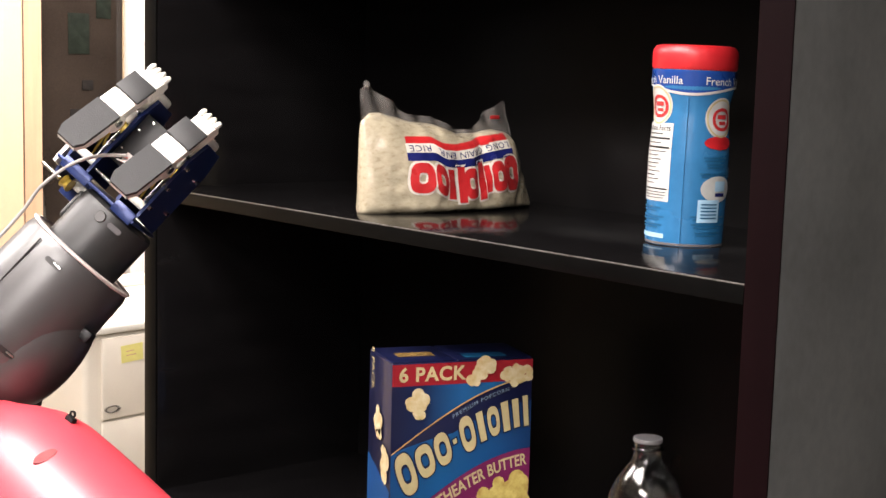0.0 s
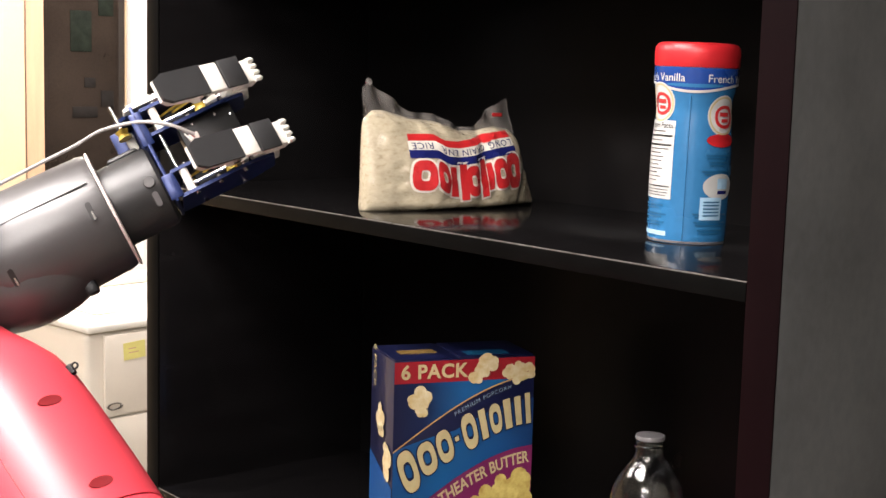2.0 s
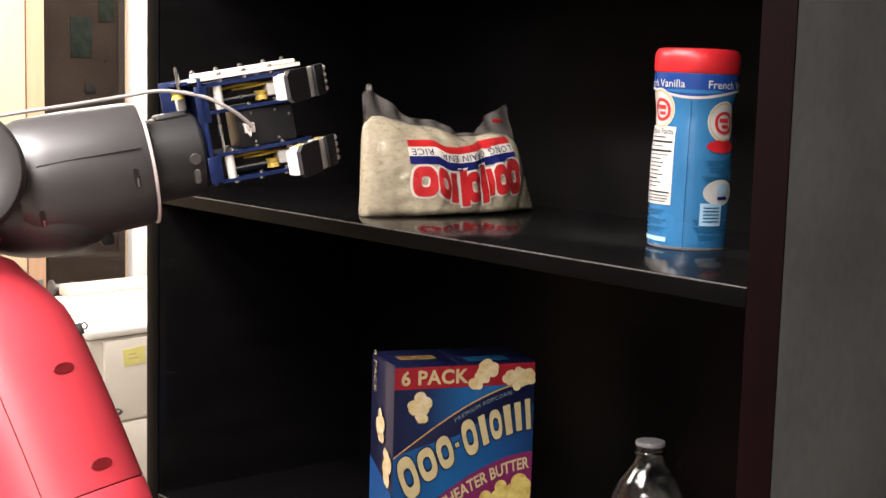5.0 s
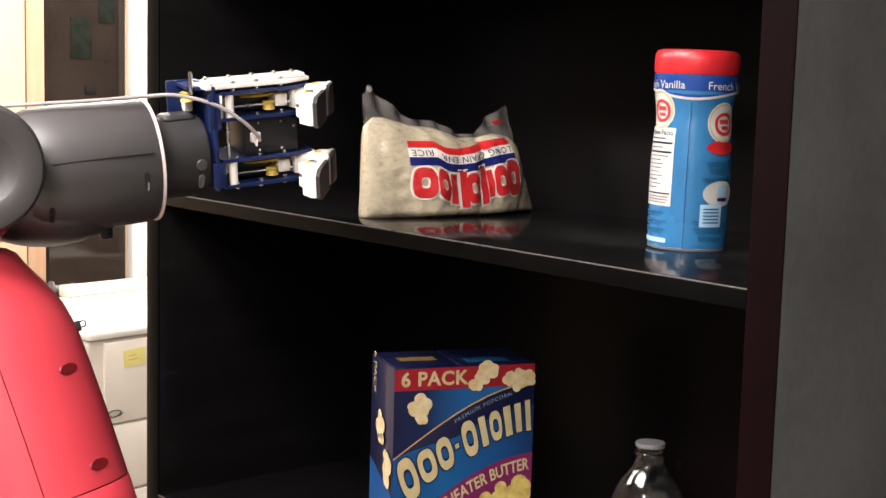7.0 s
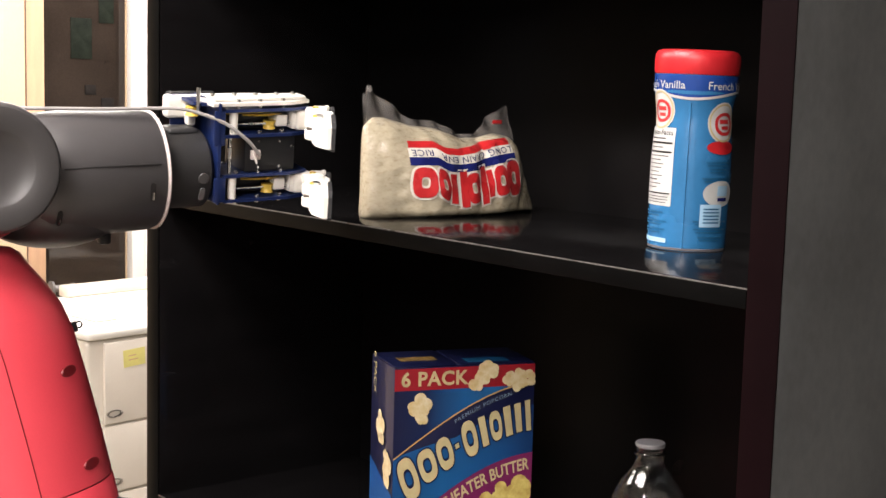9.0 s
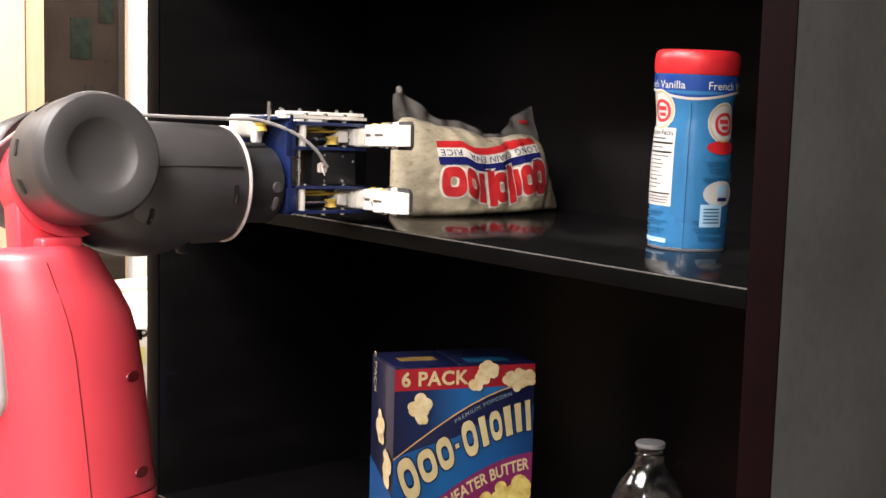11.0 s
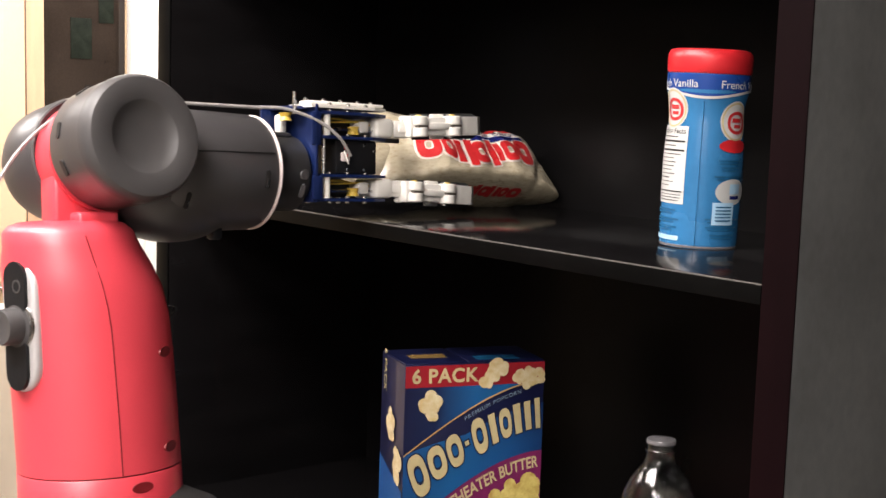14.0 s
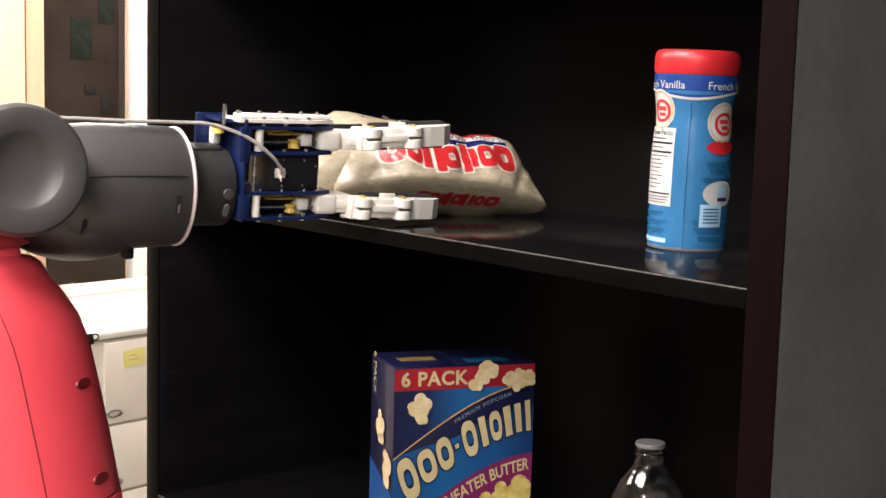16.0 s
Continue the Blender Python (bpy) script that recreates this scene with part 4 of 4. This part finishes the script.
for a, text, tilt in ((-101, "French Vanilla", -8), (-4, "French Vanilla", 8)):
    own = lettering(text, 0.0098, 0.0, 1.0)
    own.transform(Matrix.Rotation(radians(0), 4, "Z") @ Matrix.Translation((-0.005 if a < -50 else 0.009, 0, 0)))
    part("printed_text", wrap(own, a, 0.1455, 0.0007), M_CAN_WHITE, canister)
for a, z in ((-107, 0.1235), (-2, 0.114)):
    seal = part("brand_seal", wrap(disc(0.034, 0.036), a, z, 0.0005), M_CAN_WHITE, canister, "cream round brand seal")
    part("seal_ring", wrap(ring_shape(0, 0, 0.0315, 0.0335, 0.90, 32, 2.0), a, z, 0.0008), M_BOX_CREAM, seal)
    part("seal_mark", wrap(ring_shape(0, 0, 0.0225, 0.0200, 0.72, 28, 2.2), a + 2, z - 0.001, 0.0010), M_PRINT_RED, seal)
    part("seal_mark", wrap(patch(0.0115, 0.0036), a + 2, z + 0.0012, 0.0010), M_PRINT_RED, seal)
    part("seal_mark", wrap(patch(0.0090, 0.0030), a + 3, z - 0.0042, 0.0010), M_PRINT_RED, seal)
facts = part("facts_panel", wrap(patch(0.046, 0.069), -113, 0.0735, 0.0004), M_CAN_WHITE, canister, "white nutrition panel with black rules")
own = lettering("Nutrition Facts", 0.0068, 0.0)
part("facts_heading", wrap(own, -113, 0.1035, 0.0008), M_PRINT_BLACK, facts)
for z, h, w in ((0.0945, 0.0016, 0.042), (0.0865, 0.0016, 0.042), (0.0500, 0.0012, 0.042), (0.0985, 0.0009, 0.034), (0.0905, 0.0008, 0.030), (0.083, 0.0007, 0.036), (0.0795, 0.0007, 0.028), (0.076, 0.0007, 0.034), (0.0725, 0.0007, 0.03), (0.069, 0.0007, 0.024), (0.0655, 0.0007, 0.033), (0.062, 0.001, 0.02), (0.0585, 0.0007, 0.03), (0.055, 0.0007, 0.02), (0.047, 0.0007, 0.04), (0.0445, 0.0007, 0.04), (0.042, 0.0007, 0.036)):
    part("print_bar", wrap(patch(w, h, 12, 1), -113 + (0 if w > 0.035 else -6), z, 0.0008), M_PRINT_BLACK if h > 0.0008 else M_CAP, facts)
part("red_ribbon", wrap(disc(0.034, 0.012), -2, 0.0925, 0.0006), M_CAN_RED, canister)
for z, w, a in ((0.078, 0.026, -8), (0.072, 0.020, -8), (0.064, 0.034, -6), (0.032, 0.030, -112), (0.024, 0.038, -112), (0.017, 0.034, -112), (0.026, 0.036, -14), (0.019, 0.034, -14), (0.012, 0.026, -14)):
    part("print_bar", wrap(patch(w, 0.0016, 12, 1), a, z + 0.0013, 0.0005), M_TEAL, canister)
    part("print_bar", wrap(patch(w * 0.8, 0.0014, 12, 1), a - 2, z - 0.0013, 0.0005), M_TEAL, canister)
part("print_bar", wrap(patch(0.040, 0.004, 12, 1), -113, 0.0085, 0.0005), M_PALE, canister)
oval = part("white_oval", wrap(disc(0.036, 0.023), -2, 0.0520, 0.0006), M_CAN_WHITE, canister)
part("oval_mark", wrap(patch(0.013, 0.009), 2, 0.0545, 0.0009), M_PALE, oval)
part("oval_bar", wrap(patch(0.012, 0.003), 2, 0.0470, 0.0009), M_PRINT_NAVY, oval)
tab = part("pale_tab", wrap(patch(0.022, 0.020), -16, 0.0325, 0.0007), M_PALE, canister)
for k in range(5):
    part("print_bar", wrap(patch(0.016, 0.0012, 8, 1), -16, 0.0385 - 0.003 * k, 0.0011), M_TEAL, tab)
part("sleeve_seam", tube([Vector(((can_radius(z) + 0.0001) * math.cos(radians(-56)), (can_radius(z) + 0.0001) * math.sin(radians(-56)), z)) for z in [0.003 + 0.0075 * k for k in range(18)]], 0.0007, 6), M_CAN_BLUE, canister)

# ---- popcorn carton ----
BW, BD, BH = 0.155, 0.080, 0.238
carton = thing("popcorn_carton", pose(0.429, 0.1196, LOWER, 0, 0, -20), "navy and blue popcorn carton with red band", "carton")
part("card_box", box(-BD / 2, BD / 2, -BW / 2, BW / 2, 0, BH, 0.0012), M_BOX_NAVY, carton, "navy printed card box")
part("top_flap", box(-BD / 2 + 0.001, BD / 2 - 0.002, -BW / 2 + 0.001, -0.010, BH + 0.0002, BH + 0.0012, 0.0003), M_BOX_NAVY, carton)
part("top_flap", box(-BD / 2 + 0.001, BD / 2 - 0.002, -0.006, BW / 2 - 0.001, BH + 0.0002, BH + 0.0012, 0.0003), M_BOX_NAVY, carton)
part("top_print", box(-0.006, 0.012, -0.062, -0.022, BH + 0.0013, BH + 0.0016), M_DIMGOLD, carton)
part("top_print", box(0.010, 0.030, 0.006, 0.052, BH + 0.0013, BH + 0.0016), M_TEAL, carton)


def front(own, out=0.0004):
    """Lays a flat drawing (x across, y up from the base) on the carton's face."""
    for v in own.verts:
        v.co = Vector((BD / 2 + out + v.co.z, v.co.x, v.co.y + 0.022))
    return own


def cheek(own, out=0.0004):
    """The same on the carton's narrow side."""
    for v in own.verts:
        v.co = Vector((v.co.x, -BW / 2 - out - v.co.z, v.co.y + 0.022))
    return own


def arc_z(y, lift=0.0):
    """The gold arc across the face."""
    u = (y + 0.0775) / 0.155
    return 0.121 + lift + 0.075 * math.sin(u * 1.45) / math.sin(1.45)


def region(lower, upper, n=32, y0=-0.0772, y1=0.0772):
    own = bmesh.new()
    cols = []
    for i in range(n + 1):
        y = y0 + (y1 - y0) * i / n
        a, b = lower(y), upper(y)
        cols.append([own.verts.new((y, a + (max(a, b) - a) * j / 4, 0)) for j in range(5)])
    for a, b in zip(cols, cols[1:]):
        for j in range(4):
            own.faces.new((a[j], b[j], b[j + 1], a[j + 1]))
    return own


part("red_band", front(region(lambda y: 0.1925, lambda y: 0.2152)), M_BOX_RED, carton, "red band along the top")
part("blue_glow", front(region(lambda y: min(0.1920, arc_z(y)), lambda y: 0.1925)), M_BOX_BLEND, carton, "navy field that runs into blue")
part("blue_field", front(region(lambda y: 0.001, lambda y: arc_z(y) - 0.001 - 0.024 * min(1.0, max(0.0, (y + 0.07) / 0.06)))), M_BOX_BLEND_LOW, carton, "blue field of the front")
part("gold_arc", front(region(lambda y: arc_z(y) - 0.0008, lambda y: arc_z(y) + 0.0009), 0.0008), M_GOLD, carton)


def magenta_top(y):
    u = (y + 0.0775) / 0.155
    return 0.040 + 0.080 * math.sin(u * 1.5)


part("magenta_arc", front(region(lambda y: 0.002, magenta_top), 0.0007), M_BOX_MAGENTA, carton)
own = lettering("6 PACK", 0.0205, 0.0, 1.08, 0.0006)
span = max(v.co.x for v in own.verts) - min(v.co.x for v in own.verts)
own.transform(Matrix.Translation((-0.0345, 0.2035, 0)) @ Matrix.Diagonal((0.073 / span, 1, 1, 1)))
part("printed_text", front(own, 0.0009), M_BOX_CREAM, carton, "cream words 6 PACK")


def bend(own, curve, lift):
    """Bends a line of words along a rising curve."""
    for v in own.verts:
        y = v.co.x
        s = (curve(y + 0.002) - curve(y - 0.002)) / 0.004
        v.co = Vector((y - 0.55 * s * v.co.y, curve(y) + lift + v.co.y * (1 - 0.05 * s), v.co.z))
    return own


own = lettering("PREMIUM POPCORN", 0.0060, 0.0, 1.25)
span = max(v.co.x for v in own.verts) - min(v.co.x for v in own.verts)
own.transform(Matrix.Translation((0.020, 0, 0)) @ Matrix.Diagonal((0.062 / span, 1, 1, 1)))
part("printed_text", front(bend(own, arc_z, -0.0075), 0.0009), M_DIMPALE, carton, "small pale words PREMIUM POPCORN")
own = lettering("MOVIE THEATER BUTTER", 0.0175, 0.0, 1.0, 0.0004)
span = max(v.co.x for v in own.verts) - min(v.co.x for v in own.verts)
own.transform(Matrix.Translation((0.004, 0, 0)) @ Matrix.Diagonal((0.138 / span, 1, 1, 1)))
part("printed_text", front(bend(own, magenta_top, -0.0125), 0.0010), M_BOX_CREAM, carton, "cream words MOVIE THEATER BUTTER")


def mark_curve(y):
    u = (y + 0.0775) / 0.155
    return 0.089 + 0.072 * math.sin(u * 1.40) / math.sin(1.40)


def carton_mark(grow):
    """A row of tall cream shapes, as the brand's mark."""
    pieces = []
    for y, w, h, kind in ((-0.0600, 0.019, 0.044, "o"), (-0.0400, 0.019, 0.034, "o"), (-0.0210, 0.017, 0.034, "o"), (-0.0080, 0.005, 0.005, "d"),
                          (0.0060, 0.0165, 0.038, "o"), (0.0210, 0.0085, 0.032, "i"), (0.0345, 0.0140, 0.032, "o"), (0.0480, 0.0095, 0.032, "i"), (0.0595, 0.0085, 0.031, "i"), (0.0705, 0.0070, 0.033, "i")):
        cy = {"p": 0.009, "u": 0.0075, "l": -0.0085, "b": -0.012, "c": 0.015}.get(kind, 0.0)
        s = ring_shape(y, cy, 0.92 * w + grow, h + grow, 0.46 if not grow else 0.3, 24, 2.6) if kind == "o" else bar_shape(y, cy, 0.8 * w + grow, h + grow)
        pieces.append(s)
    return pieces


for k, piece in enumerate(carton_mark(0.0024)):
    part("print_outline", front(bend(piece, mark_curve, 0.0), 0.0010 + 0.00002 * k), M_BOX_NAVY, carton)
for k, piece in enumerate(carton_mark(0.0)):
    part("print_shape", front(bend(piece, mark_curve, 0.0), 0.0014 + 0.00002 * k), M_BOX_CREAM, carton)


def kernel(cx, cy, s, seed, place, parent):
    """A popped kernel, printed: overlapping lobes."""
    rng = random.Random(seed)
    own = None
    for k in range(5):
        a = 2 * math.pi * k / 5 + rng.random()
        d = disc(s * (0.55 + 0.3 * rng.random()), s * (0.55 + 0.3 * rng.random()), 14)
        d.transform(Matrix.Translation((cx + 0.32 * s * math.cos(a), cy + 0.38 * s * math.sin(a), 0.0001 * k)))
        own = join(own, d) if own else d
    return part("popcorn_picture", place(own, 0.0016), M_BUTTER if cy < 0.09 and place is front else M_CORN, parent)


for cx, cy, s, seed in ((-0.050, 0.1765, 0.019, 1), (-0.0475, 0.165, 0.012, 2), (0.0245, 0.2105, 0.017, 3), (0.012, 0.198, 0.014, 4), (0.019, 0.204, 0.013, 5), (0.0575, 0.199, 0.017, 6), (0.069, 0.200, 0.014, 7), (0.048, 0.2005, 0.012, 15),
                        (0.045, 0.075, 0.024, 8), (0.030, 0.062, 0.028, 9), (0.062, 0.078, 0.024, 10), (0.060, 0.055, 0.03, 11), (0.012, 0.05, 0.028, 12), (-0.008, 0.04, 0.028, 13), (0.040, 0.045, 0.028, 14)):
    kernel(cx, cy, s, seed, front, carton)
for cx, cy, s, seed in ((0.000, 0.148, 0.022, 21), (0.004, 0.139, 0.016, 22), (0.026, 0.105, 0.024, 23), (0.022, 0.118, 0.014, 24)):
    kernel(cx, cy, s, seed, cheek, carton)
own = lettering("6 PACK", 0.014, 0.0)
own.transform(Matrix.Translation((-0.026, 0.199, 0)) @ Matrix.Rotation(radians(-90), 4, "Z"))
part("printed_text", cheek(own), M_BOX_CREAM, carton)
part("side_field", cheek(region(lambda y: 0.002, lambda y: 0.100 + 0.30 * (-y - 0.02), 12, -0.0385, 0.0385)), M_BOX_BLUE, carton)

# ---- clear bottle ----
bottle = thing("water_bottle", (0.70, 0.13, LOWER - 0.0), "clear ribbed plastic bottle with a thin grey cap", "bottle")
outer = [(0.0, 0.0), (0.028, 0.0), (0.033, 0.004), (0.0345, 0.012), (0.0335, 0.02), (0.0345, 0.03), (0.0335, 0.04), (0.0345, 0.05), (0.0335, 0.06), (0.0345, 0.07), (0.0338, 0.09), (0.0352, 0.102), (0.0358, 0.112), (0.0352, 0.126), (0.0325, 0.138), (0.0270, 0.150), (0.0195, 0.160), (0.0142, 0.167), (0.0128, 0.173), (0.0128, 0.1765), (0.0145, 0.177), (0.0145, 0.1785), (0.0125, 0.179), (0.0122, 0.186)]
outer = [(r, h + (0.018 if h > 0.065 else 0.0)) for r, h in outer]
body = part("shell", lathe(outer + [(0.0112, 0.204)] + [(max(0.0, r - 0.0008), h + 0.0004) for r, h in reversed(outer[1:-1])] + [(0.0, 0.0008)], n=56), M_PET, bottle, "clear ribbed plastic shell", angle=70)
part("cap", lathe([(0.0126, 0.2026), (0.0136, 0.2026), (0.0138, 0.2048), (0.0132, 0.2060), (0, 0.2063)], n=40), M_CAPWHITE, bottle, "thin grey screw cap")

def glide(rows, t):
    """Values of a table of rows (seconds, values...) at t, blended smoothly."""
    for a, b in zip(rows, rows[1:]):
        if t <= b[0]:
            k = min(1, max(0, (t - a[0]) / (b[0] - a[0])))
            return [p + (q - p) * k for p, q in zip(a[1:], b[1:])]
    return list(rows[-1][1:])


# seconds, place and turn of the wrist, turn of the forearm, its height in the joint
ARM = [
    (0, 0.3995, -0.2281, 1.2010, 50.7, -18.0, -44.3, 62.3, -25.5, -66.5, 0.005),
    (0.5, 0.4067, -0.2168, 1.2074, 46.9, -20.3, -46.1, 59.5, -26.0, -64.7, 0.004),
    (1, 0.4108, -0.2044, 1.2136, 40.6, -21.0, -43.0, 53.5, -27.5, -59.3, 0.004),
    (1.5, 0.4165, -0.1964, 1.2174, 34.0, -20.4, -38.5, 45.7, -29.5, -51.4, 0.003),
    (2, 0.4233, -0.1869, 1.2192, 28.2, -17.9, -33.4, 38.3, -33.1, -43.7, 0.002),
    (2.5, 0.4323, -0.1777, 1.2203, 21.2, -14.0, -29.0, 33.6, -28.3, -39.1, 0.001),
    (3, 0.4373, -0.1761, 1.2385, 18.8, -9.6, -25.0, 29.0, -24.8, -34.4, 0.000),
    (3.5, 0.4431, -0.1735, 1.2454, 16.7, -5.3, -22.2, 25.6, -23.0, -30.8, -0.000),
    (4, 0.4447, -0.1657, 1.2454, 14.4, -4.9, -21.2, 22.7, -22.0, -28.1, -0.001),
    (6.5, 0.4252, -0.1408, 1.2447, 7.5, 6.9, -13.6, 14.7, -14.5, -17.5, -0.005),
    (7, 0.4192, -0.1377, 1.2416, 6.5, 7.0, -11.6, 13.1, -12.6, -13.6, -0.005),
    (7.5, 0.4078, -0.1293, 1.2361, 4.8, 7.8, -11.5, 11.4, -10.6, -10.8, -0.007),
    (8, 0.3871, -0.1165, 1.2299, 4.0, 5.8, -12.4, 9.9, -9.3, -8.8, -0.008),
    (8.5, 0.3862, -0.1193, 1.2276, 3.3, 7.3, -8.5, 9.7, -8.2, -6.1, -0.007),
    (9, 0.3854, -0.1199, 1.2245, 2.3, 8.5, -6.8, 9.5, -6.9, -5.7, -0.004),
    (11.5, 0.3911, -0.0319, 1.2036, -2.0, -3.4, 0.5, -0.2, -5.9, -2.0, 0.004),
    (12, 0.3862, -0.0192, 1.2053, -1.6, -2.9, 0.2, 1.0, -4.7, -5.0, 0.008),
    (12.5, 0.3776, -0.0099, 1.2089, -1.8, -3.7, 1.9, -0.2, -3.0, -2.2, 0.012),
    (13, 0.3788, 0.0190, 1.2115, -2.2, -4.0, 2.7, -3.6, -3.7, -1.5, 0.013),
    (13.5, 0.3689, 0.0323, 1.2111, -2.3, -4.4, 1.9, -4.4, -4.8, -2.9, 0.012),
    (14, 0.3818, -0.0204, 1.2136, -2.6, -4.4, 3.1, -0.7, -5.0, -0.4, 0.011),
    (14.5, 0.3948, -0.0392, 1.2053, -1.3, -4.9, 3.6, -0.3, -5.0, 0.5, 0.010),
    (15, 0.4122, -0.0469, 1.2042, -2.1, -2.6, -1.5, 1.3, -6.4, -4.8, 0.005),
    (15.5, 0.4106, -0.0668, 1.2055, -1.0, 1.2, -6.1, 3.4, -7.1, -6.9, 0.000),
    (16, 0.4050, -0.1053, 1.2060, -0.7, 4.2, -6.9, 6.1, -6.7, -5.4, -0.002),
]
# seconds, how far the bookcase is pushed (1: the most)
PUSH = [(0, 0), (11.3, 0.005), (11.5, 0.015), (12, 0.11), (12.5, 0.365), (13, 0.955), (13.5, 1.0), (14, 0.255), (14.5, 0.057), (15, 0.012), (15.5, 0), (16, 0)]
# seconds, swing of the upper and of the lower finger
SWING = [(0, 22, 22), (0.5, 22, 22), (1, 24, 24), (1.5, 28, 28), (2, 33, 33), (2.5, 39, 39), (3, 45, 45), (3.5, 49, 49), (4.2, 53, 53), (6.3, 57, 57), (7, 58, 58), (8, 60, 60), (9.2, 64, 64),
         (11.3, 66, 66), (12, 66, 66), (12.1, 115, 66), (12.2, 155, 66), (12.35, 172, 72), (12.5, 178, 88), (12.65, 178, 136), (12.8, 178, 172), (13, 178, 180), (16, 178, 180)]
# seconds, swing and height of the thumb behind the plates
THUMB = [(0, -90, 0.022), (6.3, -84, 0.022), (7, -70, 0.026), (8, -30, 0.036), (9.2, -3, 0.041), (12, -3, 0.041), (12.12, -60, 0.041), (12.25, -130, 0.037), (12.4, -172, 0.032), (16, -172, 0.032)]
# seconds, slide of the rice bag along the shelf, lift, roll onto its side, turn
BAG = [(0, 0, 0, 0, 0), (9.2, 0, 0, 0, 0), (10.2, 0.012, 0, 0, 0), (11.3, 0.046, 0, 0, 0), (12.0, 0.047, 0, 0, 0), (12.2, 0.046, 0, 0, -1), (12.35, 0.044, 0.002, -8, -3), (12.5, 0.042, 0.005, -28, -6), (12.65, 0.040, 0.006, -38, -7)]
# from here on the fingers hold it: its place and turn seen from the wrist
SLIP = [(12.8, 0.003), (13.5, 0.007), (14.5, 0.007), (16.0, -0.003)]  # the bag creeps in the grip
HELD_FROM, HELD, HELD_TURN, HELD_ROLL = 12.8, Vector((-0.048, 0.227, 0)), -13.1, -36


def lean(t):
    """The pushed bookcase tips back on its rear bottom edge, slides and turns a little."""
    k = glide(PUSH, t)[0]
    foot = Matrix.Translation((CX, DEPTH, FLOOR))
    return Matrix.Translation((0.0051 * k, 0.0074 * k, 0)) @ foot @ pose(0, 0, 0, 0, 0, 0.446 * k) @ pose(0, 0, 0, -1.722 * k, 0, 0) @ foot.inverted()


def motions():
    times = [0, 11.3, 11.5, 12.0, 12.25, 12.5, 12.75, 13.0, 13.25, 13.5, 13.75, 14.0, 14.25, 14.5, 15.0, 15.5, 16.0]
    for ob in (case, canister, carton, bottle):
        rest = ob.matrix_basis.copy()
        walk(ob, [(t, lean(t) @ rest) for t in times])
    inverse = ARM_BASE.inverted()
    gripper_rows, wrist_rows, forearm_rows = [], [], []
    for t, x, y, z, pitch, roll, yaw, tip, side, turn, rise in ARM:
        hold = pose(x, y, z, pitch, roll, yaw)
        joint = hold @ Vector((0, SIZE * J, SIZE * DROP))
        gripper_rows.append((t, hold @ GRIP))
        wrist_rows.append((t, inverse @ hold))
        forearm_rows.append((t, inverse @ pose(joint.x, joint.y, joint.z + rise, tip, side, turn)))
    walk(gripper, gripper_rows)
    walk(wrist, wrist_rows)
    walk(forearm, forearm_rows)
    for k, (finger, z) in enumerate(fingers):
        rows = []
        for row in SWING:
            out = min(1, max(0, (row[1 + k] - 70) / 90))
            reach, rise, pitch = ((0.025, 0.001, 3), (0.019, -0.003, -2))[k]
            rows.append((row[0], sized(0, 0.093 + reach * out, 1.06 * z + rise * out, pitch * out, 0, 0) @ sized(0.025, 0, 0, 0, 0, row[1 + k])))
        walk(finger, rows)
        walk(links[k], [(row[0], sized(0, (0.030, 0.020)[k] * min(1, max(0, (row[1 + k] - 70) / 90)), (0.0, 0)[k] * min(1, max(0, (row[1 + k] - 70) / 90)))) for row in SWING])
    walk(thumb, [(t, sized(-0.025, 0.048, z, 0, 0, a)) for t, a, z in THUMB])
    rest = bag.matrix_basis.copy()
    middle = Matrix.Translation((0, 0, 0.045))
    rows = []
    for t, slide, lift, roll, turn in BAG:
        rows.append((t, lean(t) @ Matrix.Translation((0, slide, lift)) @ rest @ pose(0, 0, 0, 0, 0, turn) @ middle @ pose(0, 0, 0, 0, roll, 0) @ middle.inverted()))
    for row in ARM:
        if row[0] > HELD_FROM:
            at = pose(row[1], row[2], 0, 0, 0, row[6]) @ (HELD + Vector((0, along(SLIP, row[0]), 0)))
            drop = (lean(row[0]) @ Vector((at.x, at.y, SHELF))).z
            rows.append((row[0], pose(at.x, at.y, drop + 0.009, -4, 0, row[6] + HELD_TURN) @ middle @ pose(0, 0, 0, 0, HELD_ROLL, 0) @ middle.inverted()))
    walk(bag, rows)
    # the end of the bag bulges out of the squeezed middle
    walk(lump, [(t, pose(-0.010 * k, -0.049 * k, -0.010 * k)) for t, k in ((0, 0), (12.1, 0), (12.3, 0.5), (12.5, 1), (16, 1))])
    # the film corners fold down under the closing fingers
    for ob, z, turn in ((ear, 0.086, -178), (ear2, 0.068, -178)):
        fold = Matrix.Translation((0, 0, z))
        walk(ob, [(t, fold @ pose(0, 0, 0, 0, turn * k, 0) @ fold.inverted()) for t, k in ((0, 0), (12.0, 0), (12.2, 0.3), (12.35, 0.65), (12.5, 1), (16, 1))])


motions()
